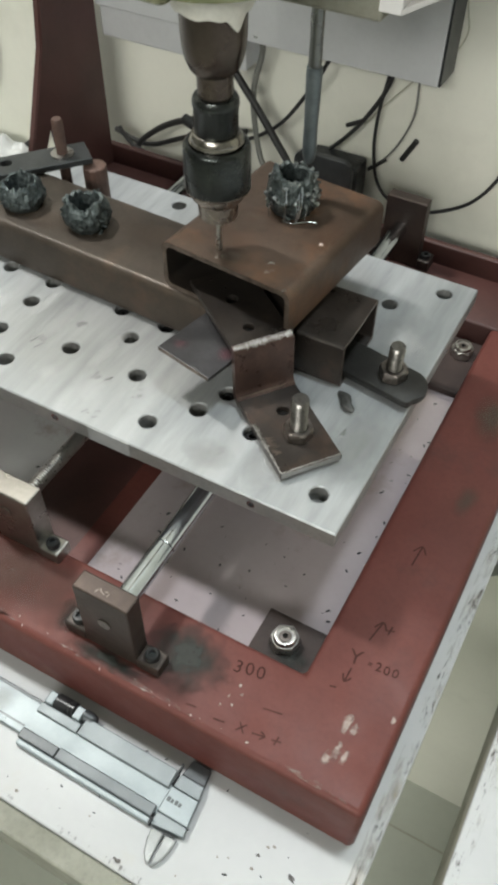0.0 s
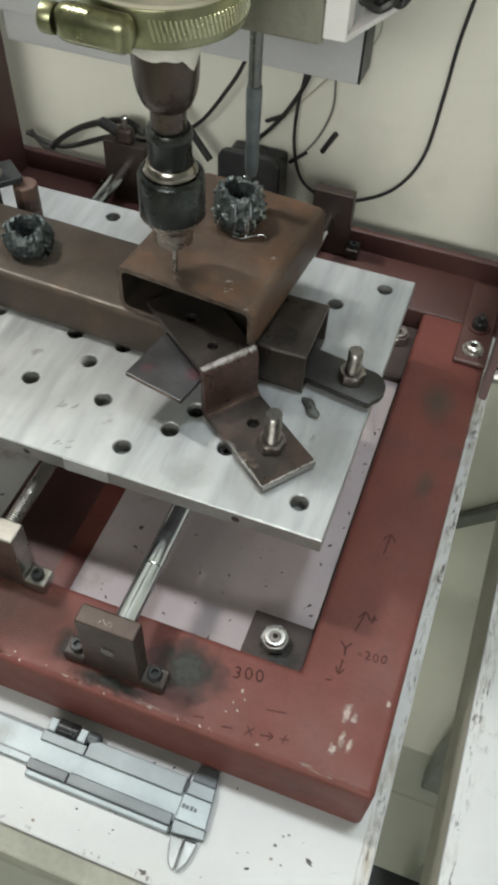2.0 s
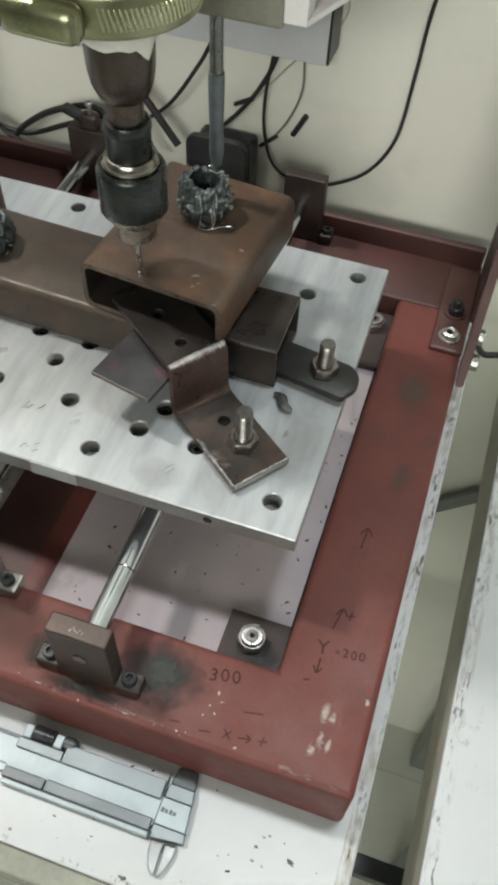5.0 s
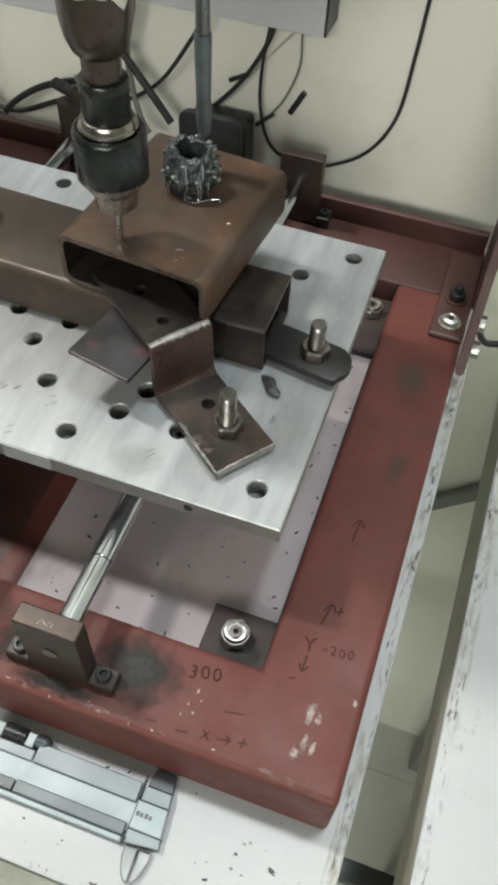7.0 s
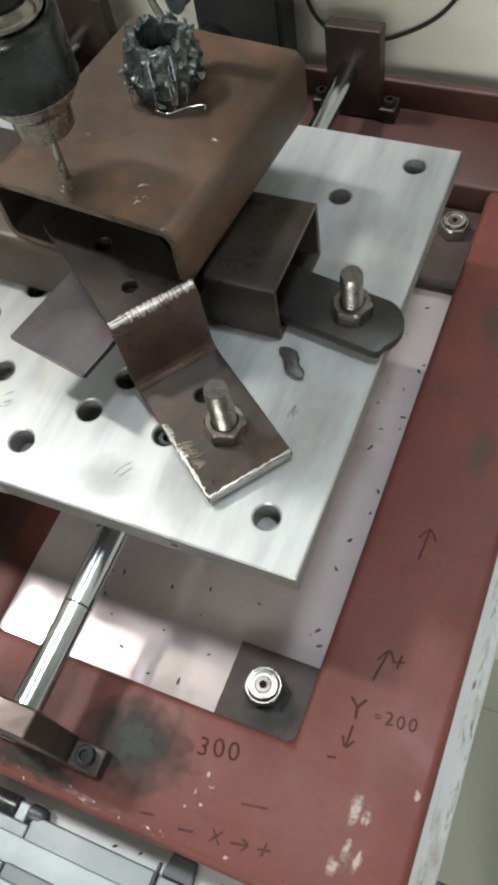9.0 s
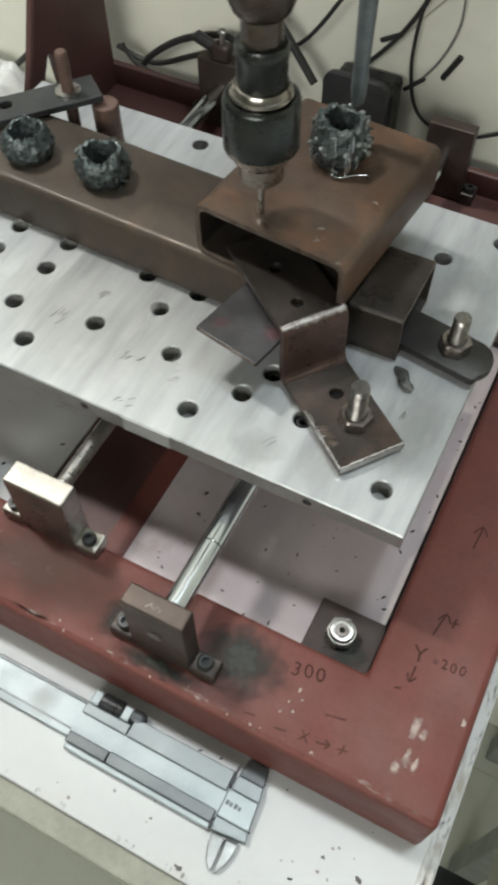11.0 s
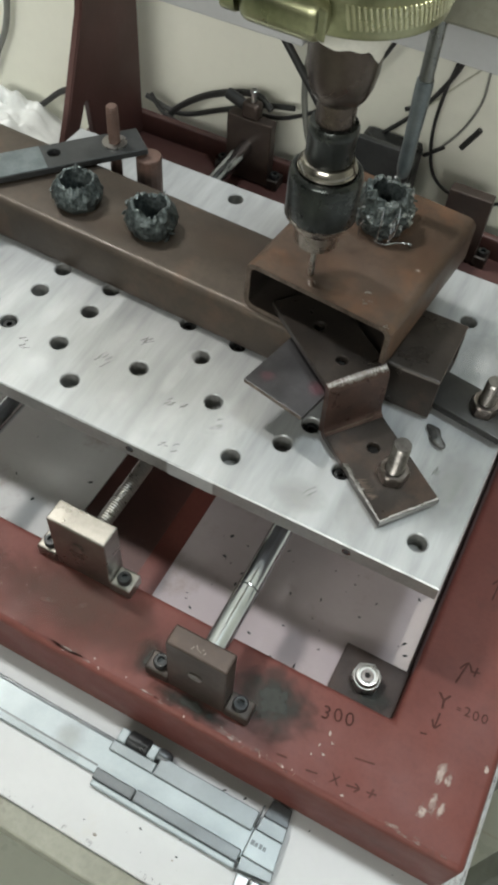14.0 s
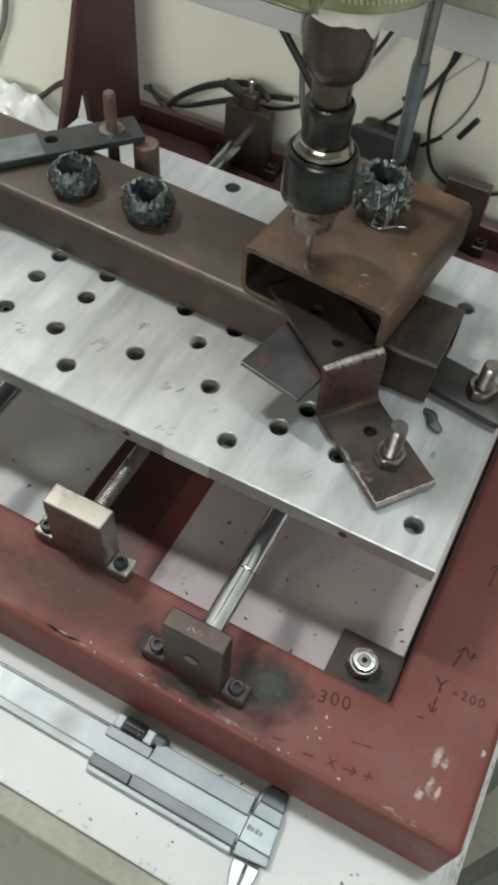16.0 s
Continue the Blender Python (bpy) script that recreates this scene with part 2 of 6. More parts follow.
def patch(name, colour, colour2, strength, lo, hi, noise_scale, rough=0.6):
    """A thin film whose edge fades out unevenly: oil, scuffs, smears."""
    m = bpy.data.materials.new(name)
    m.use_nodes = True
    nt = m.node_tree
    nd, ln = nt.nodes, nt.links
    b = nd["Principled BSDF"]
    tc = nd.new("ShaderNodeTexCoord")
    dist = nd.new("ShaderNodeVectorMath")
    dist.operation = "DISTANCE"
    dist.inputs[1].default_value = (0.5, 0.5, 0.5)
    flat = nd.new("ShaderNodeVectorMath")
    flat.operation = "MULTIPLY_ADD"
    flat.inputs[1].default_value, flat.inputs[2].default_value = (1, 1, 0), (0, 0, 0.5)
    ln.new(tc.outputs["Generated"], flat.inputs[0])
    ln.new(flat.outputs[0], dist.inputs[0])
    fall = nd.new("ShaderNodeMapRange")
    fall.inputs["From Min"].default_value, fall.inputs["From Max"].default_value = 0.08, 0.5
    fall.inputs["To Min"].default_value, fall.inputs["To Max"].default_value = 0.62, 0.0
    ln.new(dist.outputs["Value"], fall.inputs["Value"])
    n = nd.new("ShaderNodeTexNoise")
    n.inputs["Scale"].default_value, n.inputs["Detail"].default_value, n.inputs["Roughness"].default_value = noise_scale, 7.0, 0.68
    ln.new(tc.outputs["Object"], n.inputs["Vector"])
    add = nd.new("ShaderNodeMath")
    add.operation = "ADD"
    ln.new(fall.outputs[0], add.inputs[0])
    ln.new(n.outputs["Fac"], add.inputs[1])
    r = nd.new("ShaderNodeMapRange")
    r.inputs["From Min"].default_value, r.inputs["From Max"].default_value = lo, hi
    r.inputs["To Max"].default_value = strength
    ln.new(add.outputs[0], r.inputs["Value"])
    ln.new(r.outputs[0], b.inputs["Alpha"])
    mx = nd.new("ShaderNodeMix")
    mx.data_type = "RGBA"
    mx.inputs["A"].default_value, mx.inputs["B"].default_value = (*colour, 1), (*colour2, 1)
    n2 = nd.new("ShaderNodeTexNoise")
    n2.inputs["Scale"].default_value = noise_scale * 2.3
    ln.new(tc.outputs["Object"], n2.inputs["Vector"])
    ln.new(n2.outputs["Fac"], mx.inputs["Factor"])
    ln.new(mx.outputs["Result"], b.inputs["Base Color"])
    b.inputs["Roughness"].default_value = rough
    return m


OIL = patch("black_green_oil_film", (0.011, 0.014, 0.012), (0.034, 0.034, 0.029), 0.95, 0.60, 1.10, 150, 0.75)
SMEAR = patch("brown_grease_smear", (0.060, 0.029, 0.022), (0.086, 0.047, 0.036), 0.66, 0.50, 1.12, 70, 0.85)
SCUFF = patch("pale_paint_scuff", (0.32, 0.25, 0.22), (0.54, 0.46, 0.42), 0.62, 0.90, 1.08, 560, 0.7)
HAZE = patch("dull_hand_smudge", (0.30, 0.30, 0.29), (0.42, 0.42, 0.41), 0.40, 0.50, 1.10, 60, 0.5)
GREEN_OIL = patch("thin_green_oil_film", (0.06, 0.062, 0.045), (0.09, 0.075, 0.055), 0.55, 0.62, 1.15, 110, 0.4)
PALE_RUB = patch("whitish_rubbed_haze", (0.80, 0.81, 0.81), (0.90, 0.91, 0.91), 0.22, 0.55, 1.15, 60, 0.45)
BROWN_BLOOM = patch("brown_oil_bloom", (0.080, 0.056, 0.040), (0.105, 0.070, 0.048), 0.35, 0.58, 1.15, 120, 0.45)
RED_STEEL = mat("reddish_heat_tinted_steel", (0.050, 0.031, 0.026), (0.090, 0.052, 0.042), (0.24, 0.42), metal=0.5, scale=90, fine=500, bump=0.1, mix_fine=0.3)
CHROME_RING = mat("polished_collar_steel", (0.22, 0.202, 0.18), (0.35, 0.327, 0.295), (0.16, 0.27), metal=1.0, scale=60, fine=700, bump=0.02, mix_fine=0.15)
RUST_BLOOM = patch("orange_rust_bloom", (0.14, 0.070, 0.038), (0.18, 0.095, 0.052), 0.30, 0.62, 1.20, 190, 0.7)
PURPLE = patch("magenta_heat_tint", (0.15, 0.04, 0.06), (0.15, 0.06, 0.07), 0.40, 0.66, 1.1, 220, 0.5)
WORN = mat("worn_brown_edge", (0.085, 0.064, 0.052), (0.21, 0.165, 0.135), (0.3, 0.5), metal=0.7, scale=180, fine=900, bump=0.25, mix_fine=0.5)
# Near-black inner faces: the shade inside the open tubes is in the colour.
INSIDE = mat("shaded_tube_inside", (0.014, 0.011, 0.009), (0.032, 0.024, 0.019), (0.45, 0.65), metal=0.2, scale=40, fine=400, bump=0.1)
# Red light bounced off the rails is put into this sheet's pink base colour.
SHEET = mat("bounce_tinted_base_sheet", (0.56, 0.475, 0.495), (0.63, 0.555, 0.575), (0.05, 0.12), metal=0.45, scale=18, fine=300, bump=0.01, mix_fine=0.06,
            stain=(0.40, 0.33, 0.31), stain_scale=26, stain_at=(0.58, 0.76))
SHEET_GREY = mat("greyish_base_sheet", (0.62, 0.61, 0.605), (0.70, 0.69, 0.685), (0.06, 0.14), metal=0.4, scale=18, fine=300, bump=0.01, mix_fine=0.06,
                 stain=(0.36, 0.31, 0.26), stain_scale=30, stain_at=(0.58, 0.76))
BRASS_PALE = mat("pale_brass_zinc", (0.42, 0.415, 0.27), (0.56, 0.55, 0.38), (0.18, 0.34), metal=1.0, scale=60, fine=700, bump=0.05)
FOIL = mat("crumpled_grey_foil", (0.10, 0.12, 0.12), (0.42, 0.45, 0.45), (0.25, 0.45), metal=0.8, scale=500, fine=1500, bump=0.4, mix_fine=0.4)
PACK = mat("blue_grey_packing_steel", (0.040, 0.039, 0.041), (0.068, 0.065, 0.068), (0.28, 0.46), metal=0.5, scale=40, fine=400, bump=0.1, mix_fine=0.3)
OILY_SHADE = mat("oily_corner_and_foot_shade", (0.028, 0.019, 0.017), (0.048, 0.032, 0.028), (0.5, 0.7), spec=0.3, scale=60, fine=400, bump=0.1)
TAPPED = mat("dark_tapped_bore", (0.17, 0.17, 0.166), (0.30, 0.30, 0.29), (0.40, 0.55), metal=0.4, scale=200, fine=1500, bump=0.4, bump_scale=900, bump_stretch=(0.2, 0.2, 2.0))
GRIME = mat("grey_brown_grime", (0.16, 0.14, 0.12), (0.30, 0.28, 0.25), (0.6, 0.8), scale=300, fine=1500, bump=0.1)
BORE = mat("black_shadowed_bore", (0.006, 0.006, 0.006), (0.014, 0.013, 0.012), (0.8, 0.95), scale=200, fine=900, bump=0.2, spec=0.1)
BLUE_STEEL = mat("blue_grey_tape", (0.095, 0.115, 0.122), (0.16, 0.185, 0.195), (0.28, 0.45), metal=0.5, scale=90, fine=700, bump=0.15)


def edge_dirt(name, colour, colour2, strength, lo, hi, scale, stretch, rough=0.6):
    """Broken grime lying along an edge: a film with many holes in it."""
    m = bpy.data.materials.new(name)
    m.use_nodes = True
    nd, ln = m.node_tree.nodes, m.node_tree.links
    b = nd["Principled BSDF"]
    tc, mp = nd.new("ShaderNodeTexCoord"), nd.new("ShaderNodeMapping")
    mp.inputs["Scale"].default_value = stretch
    ln.new(tc.outputs["Object"], mp.inputs["Vector"])
    total = nd.new("ShaderNodeMath")
    total.operation = "MULTIPLY"
    for k, f in enumerate((scale, scale * 0.17)):
        n = nd.new("ShaderNodeTexNoise")
        n.inputs["Scale"].default_value, n.inputs["Detail"].default_value, n.inputs["Roughness"].default_value = f, 6.0, 0.66
        ln.new(mp.outputs[0], n.inputs["Vector"])
        ln.new(n.outputs["Fac"], total.inputs[k])
    r = nd.new("ShaderNodeMapRange")
    r.inputs["From Min"].default_value, r.inputs["From Max"].default_value, r.inputs["To Max"].default_value = lo, hi, strength
    ln.new(total.outputs[0], r.inputs["Value"])
    ln.new(r.outputs[0], b.inputs["Alpha"])
    mx = nd.new("ShaderNodeMix")
    mx.data_type = "RGBA"
    mx.inputs["A"].default_value, mx.inputs["B"].default_value = (*colour, 1), (*colour2, 1)
    ln.new(total.outputs[0], mx.inputs["Factor"])
    ln.new(mx.outputs["Result"], b.inputs["Base Color"])
    b.inputs["Roughness"].default_value = rough
    return m


EDGE_DIRT = edge_dirt("brown_black_edge_grime", (0.030, 0.022, 0.016), (0.16, 0.12, 0.085), 0.80, 0.295, 0.40, 700, (1, 0.30, 1))
EDGE_BEIGE = edge_dirt("worn_beige_edge", (0.42, 0.36, 0.27), (0.50, 0.45, 0.36), 0.55, 0.22, 0.40, 300, (1, 0.25, 1))
BENCH_SCUFF = edge_dirt("faint_bench_scuff", (0.36, 0.33, 0.28), (0.46, 0.43, 0.38), 0.35, 0.33, 0.42, 260, (1, 0.5, 1))
RAIL_WEAR = edge_dirt("chipped_paint_edge", (0.26, 0.18, 0.155), (0.44, 0.36, 0.32), 0.6, 0.32, 0.41, 700, (0.4, 1, 1))

# ---- mesh tools ----


def thing(name, at, label, category, group="", kind=""):
    ob = new(name)
    ob.empty_display_size = 0.01
    ob.location = at
    return tagged(ob, label, category, group, kind)


def origin(ob):
    v = Vector((0, 0, 0))
    while ob is not None:
        v += ob.location
        ob = ob.parent
    return v


def part(name, bm, material, parent=None, label="", smooth=None, kind="", category="", second=None):
    """Links a bmesh, drawn in world metres, as one mesh object under a thing or a part."""
    o = origin(parent)
    me = bpy.data.meshes.new(name)
    if parent is None:
        xs = [v.co for v in bm.verts]
        o = Vector((sum(c.x for c in xs) / len(xs), sum(c.y for c in xs) / len(xs), min(c.z for c in xs)))
    bmesh.ops.translate(bm, verts=bm.verts, vec=-o)
    bm.normal_update()
    bm.to_mesh(me)
    bm.free()
    for p in me.polygons:
        p.use_smooth = smooth is not None
    me.materials.append(material)
    if second:
        me.materials.append(second)
    ob = new(name, me)
    if smooth is not None:
        me.set_sharp_from_angle(angle=radians(smooth))
    if parent is None:
        ob.location = o
    else:
        ob.parent = parent
    return tagged(ob, label, category, "", kind)


def turn_z(deg, at=(0, 0, 0)):
    return Matrix.Translation(at) @ Matrix.Rotation(radians(deg), 4, "Z")


def box(x0, x1, y0, y1, z0, z1, bevel=0.0, seg=2, m=None, bm=None):
    out = bm or bmesh.new()
    tmp = bmesh.new()
    bmesh.ops.create_cube(tmp, size=1.0)
    for v in tmp.verts:
        v.co = Vector(((x0 + x1) / 2 + v.co.x * (x1 - x0), (y0 + y1) / 2 + v.co.y * (y1 - y0), (z0 + z1) / 2 + v.co.z * (z1 - z0)))
    if bevel:
        bmesh.ops.bevel(tmp, geom=tmp.edges[:], offset=bevel, segments=seg, affect="EDGES", profile=0.5)
    return join(out, tmp, m)


def join(out, tmp, m=None):
    if m is not None:
        bmesh.ops.transform(tmp, matrix=m, verts=tmp.verts)
    me = bpy.data.meshes.new("tmp")
    tmp.to_mesh(me)
    tmp.free()
    out.from_mesh(me)
    bpy.data.meshes.remove(me)
    return out


def lathe(profile, at=(0, 0, 0), n=48, m=None, bm=None, cap=True):
    """Turns a profile of (radius, height) round the z axis."""
    out = bm or bmesh.new()
    tmp = bmesh.new()
    rings = []
    for r, z in profile:
        rings.append([tmp.verts.new((at[0] + r * math.cos(2 * math.pi * k / n), at[1] + r * math.sin(2 * math.pi * k / n), at[2] + z)) for k in range(n)])
    for a, b in zip(rings, rings[1:]):
        for k in range(n):
            tmp.faces.new((a[k], a[(k + 1) % n], b[(k + 1) % n], b[k]))
    if cap:
        tmp.faces.new(rings[0][::-1])
        tmp.faces.new(rings[-1])
    bmesh.ops.recalc_face_normals(tmp, faces=tmp.faces)
    return join(out, tmp, m)


def rod(p, q, r, n=24, bm=None, bevel=0.0):
    p, q = Vector(p), Vector(q)
    m = Matrix.Translation(p) @ (q - p).to_track_quat("Z", "Y").to_matrix().to_4x4()
    h = (q - p).length
    prof = [(r, 0), (r, h)] if not bevel else [(r - bevel, 0), (r, bevel), (r, h - bevel), (r - bevel, h)]
    return lathe(prof, (0, 0, 0), n, m, bm)


def prism(points, z0, z1, bevel=0.0, m=None, bm=None, seg=2):
    """A flat outline raised from z0 to z1."""
    out = bm or bmesh.new()
    tmp = bmesh.new()
    lo = [tmp.verts.new((x, y, z0)) for x, y in points]
    hi = [tmp.verts.new((x, y, z1)) for x, y in points]
    n = len(points)
    tmp.faces.new(lo[::-1])
    tmp.faces.new(hi)
    for k in range(n):
        tmp.faces.new((lo[k], lo[(k + 1) % n], hi[(k + 1) % n], hi[k]))
    bmesh.ops.recalc_face_normals(tmp, faces=tmp.faces)
    if bevel:
        bmesh.ops.bevel(tmp, geom=tmp.edges[:], offset=bevel, segments=seg, affect="EDGES", profile=0.5)
    return join(out, tmp, m)


def circle(x, y, r, n=24, start=0.0):
    return [(x + r * math.cos(start + 2 * math.pi * k / n), y + r * math.sin(start + 2 * math.pi * k / n)) for k in range(n)]


def slab(outer, holes, z0, z1, chamfer=0.0005, m=None, n=24, blind=0.0):
    """A plate with through holes (x, y, r), each with a small chamfer, and a chamfered rim."""
    tmp = bmesh.new()

    def loop(pts, z):
        return [tmp.verts.new((x, y, z)) for x, y in pts]

    def edges(vs):
        return [tmp.edges.new((vs[k], vs[(k + 1) % len(vs)])) for k in range(len(vs))]

    def skin(a, b, slot=0):
        for k in range(len(a)):
            tmp.faces.new((a[k], a[(k + 1) % len(a)], b[(k + 1) % len(a)], b[k])).material_index = slot

    cx, cy = sum(p[0] for p in outer) / len(outer), sum(p[1] for p in outer) / len(outer)
    inner = [(x + chamfer * (1 if x < cx else -1), y + chamfer * (1 if y < cy else -1)) for x, y in outer]
    top_o, side_a, side_b, bot_o = loop(inner, z1), loop(outer, z1 - chamfer), loop(outer, z0 + chamfer), loop(inner, z0)
    skin(top_o, side_a), skin(side_a, side_b, 2 if blind else 0), skin(side_b, bot_o)
    top_e, bot_e = [], []
    top_e += [e for e in tmp.edges if all(v in top_o for v in e.verts)]
    bot_e += [e for e in tmp.edges if all(v in bot_o for v in e.verts)]
    for x, y, r in holes:
        low_z = z1 - blind if blind else z0
        t, c, b = loop(circle(x, y, r + chamfer, n), z1), loop(circle(x, y, r, n), z1 - chamfer), loop(circle(x, y, r, n), low_z)
        skin(t, c), skin(c, b, 1 if blind else 0)
        if blind:
            tmp.faces.new(b).material_index = 1
            top_e += [e for e in tmp.edges if all(v in t for v in e.verts)]
            continue
        top_e += [e for e in tmp.edges if all(v in t for v in e.verts)]
        bot_e += [e for e in tmp.edges if all(v in b for v in e.verts)]
    bmesh.ops.triangle_fill(tmp, use_beauty=True, use_dissolve=False, edges=top_e)
    bmesh.ops.triangle_fill(tmp, use_beauty=True, use_dissolve=False, edges=bot_e)
    bmesh.ops.recalc_face_normals(tmp, faces=tmp.faces)
    return join(bmesh.new(), tmp, m)


def pipe(points, r, n=8, bm=None, smooth_steps=8):
    """A round cable along a smooth curve through the points."""
    pts = [Vector(p) for p in points]
    path = []
    for i in range(len(pts) - 1):
        p0, p1, p2, p3 = pts[max(i - 1, 0)], pts[i], pts[i + 1], pts[min(i + 2, len(pts) - 1)]
        for s in range(smooth_steps):
            u = s / smooth_steps
            path.append(0.5 * (2 * p1 + (p2 - p0) * u + (2 * p0 - 5 * p1 + 4 * p2 - p3) * u * u + (3 * p1 - p0 - 3 * p2 + p3) * u ** 3))
    path.append(pts[-1])
    out = bm or bmesh.new()
    rings, up = [], Vector((0.3, 0.2, 0.93)).normalized()
    for i, p in enumerate(path):
        d = (path[min(i + 1, len(path) - 1)] - path[max(i - 1, 0)]).normalized()
        a = d.cross(up)
        if a.length < 0.05:
            a = d.cross(Vector((1, 0, 0)))
        a.normalize()
        b = d.cross(a)
        rings.append([out.verts.new(p + r * (math.cos(2 * math.pi * k / n) * a + math.sin(2 * math.pi * k / n) * b)) for k in range(n)])
    for a, b in zip(rings, rings[1:]):
        for k in range(n):
            out.faces.new((a[k], a[(k + 1) % n], b[(k + 1) % n], b[k]))
    out.faces.new(rings[0][::-1])
    out.faces.new(rings[-1])
    bmesh.ops.recalc_face_normals(out, faces=out.faces)
    return out


def rect_tube(w, h, length, wall, r=0.002, seg=4, inner=0):
    """A hollow rectangular section along y, from y = 0, standing on z = 0, centred on x; open at both ends."""
    def outline(hw, z0, z1, rad):
        pts = []
        for cx, cz, a0 in ((hw - rad, z1 - rad, 0), (-hw + rad, z1 - rad, 90), (-hw + rad, z0 + rad, 180), (hw - rad, z0 + rad, 270)):
            for k in range(seg + 1):
                a = radians(a0 + 90 * k / seg)
                pts.append((cx + rad * math.cos(a), cz + rad * math.sin(a)))
        return pts
    bm = bmesh.new()
    o, i = outline(w / 2, 0, h, r), outline(w / 2 - wall, wall, h - wall, max(r - wall * 0.6, 0.0006))
    rows = [[bm.verts.new((x, y, z)) for x, z in pts] for y, pts in ((0, i), (0, o), (length, o), (length, i))]
    n = len(o)
    for j, (a, b) in enumerate(zip(rows, rows[1:] + rows[:1])):
        for k in range(n):
            bm.faces.new((a[k], a[(k + 1) % n], b[(k + 1) % n], b[k])).material_index = inner if j == 3 else 0
    bmesh.ops.recalc_face_normals(bm, faces=bm.faces)
    return bm


def hex_points(x, y, across, start=0.0):
    return circle(x, y, across / math.sqrt(3), 6, start)


def hex_nut(at, across, height, bore, start=0.2, m=None):
    """A hexagon nut with rounded corners at both faces and an open bore."""
    n = 48
    tmp = bmesh.new()
    rc = across / math.sqrt(3)

    def hexr(a):
        s = (a - start) % (math.pi / 3) - math.pi / 6
        return across / 2 / math.cos(s)

    rows = []
    for f, lim, z in ((0, bore, 0), (0, bore + 0.0005, 0), (1, across * 0.49, 0), (1, rc, height * 0.12), (1, rc, height * 0.88), (1, across * 0.49, height), (0, bore + 0.0005, height), (0, bore, height - 0.0005)):
        rows.append([tmp.verts.new((at[0] + (min(hexr(2 * math.pi * k / n), lim) if f else lim) * math.cos(2 * math.pi * k / n),
                                    at[1] + (min(hexr(2 * math.pi * k / n), lim) if f else lim) * math.sin(2 * math.pi * k / n), at[2] + z)) for k in range(n)])
    rows.append(rows[0])
    for a, b in zip(rows, rows[1:]):
        for k in range(n):
            tmp.faces.new((a[k], a[(k + 1) % n], b[(k + 1) % n], b[k]))
    bmesh.ops.recalc_face_normals(tmp, faces=tmp.faces)
    return join(bmesh.new(), tmp, m)


def threaded(at, r, h, pitch=0.00125, n=20, tip=0.0008, m=None):
    """A threaded shank: ridges all the way up and a chamfered end."""
    depth = pitch * 0.45
    prof, z = [(r - depth, 0)], 0.0
    while z + pitch < h - tip:
        prof += [(r - depth, z + pitch * 0.05), (r, z + pitch * 0.45), (r, z + pitch * 0.6)]
        z += pitch
    prof += [(r - depth, z + pitch * 0.2), (r - depth * 0.2, h - tip), (r - tip * 0.9, h)]
    return lathe(prof, at, n, m)


def torus_profile(profile_pts, at, n=48, m=None):
    """Turns a closed outline of (radius, height) round z: a ring."""
    return lathe(profile_pts + profile_pts[:1], at, n, m, cap=False)

# ---- levels and places (plate top is z = 0) ----
FRAME_TOP, BENCH_TOP, FLOOR_Z, CEIL_Z = -0.0565, -0.0990, -0.950, 1.95
WALL_Y = 0.292
SHEET_TOP = -0.0760
PLATE_LOW = SHEET_TOP + 0.0001   # underside of the corner plates on the sheet
PY = -0.0035          # where the sliding plate stands along y
ON = Matrix.Translation((0, PY, 0))

# ---- room ----
part("floor", box(-3.0, 2.5, -4.2, WALL_Y + 0.12, FLOOR_Z - 0.1, FLOOR_Z), FLOOR, None, "grey-green polished floor under the benches", kind="structure", category="floor")
part("ceiling", box(-3.0, 2.5, -4.2, WALL_Y + 0.12, CEIL_Z, CEIL_Z + 0.1), CEILING, None, "unseen greyish ceiling, dimmed to limit bounced light", kind="structure", category="ceiling")
part("wall_north", box(-3.0, 2.5, WALL_Y, WALL_Y + 0.12, FLOOR_Z, CEIL_Z), WALL, None, "pale cream painted wall behind the machine", kind="structure", category="wall")
# The three walls out of view are added to close the room.
part("wall_south", box(-3.0, 2.5, -4.3, -4.2, FLOOR_Z, CEIL_Z), WALL_GREY, None, "unseen grey-green wall, dark to limit bounced light", kind="structure", category="wall")
part("wall_west", box(-3.1, -3.0, -4.2, WALL_Y, FLOOR_Z, CEIL_Z), WALL_GREY, None, "unseen grey-green wall, dark to limit bounced light", kind="structure", category="wall")
part("wall_east", box(2.5, 2.6, -4.2, WALL_Y, FLOOR_Z, CEIL_Z), WALL_GREY, None, "unseen grey-green wall, dark to limit bounced light", kind="structure", category="wall")


for y in (0.2205, -0.38, -0.98):
    part("tile_joint", box(-2.9, 2.4, y, y + 0.003, FLOOR_Z - 0.002, FLOOR_Z + 0.0006), BENCH_EDGE, bpy.data.objects["floor"])
for x in (-0.43, 0.34, 0.94):
    part("tile_joint", box(x, x + 0.003, -4.1, 0.27, FLOOR_Z - 0.002, FLOOR_Z + 0.0004), BENCH_EDGE, bpy.data.objects["floor"])


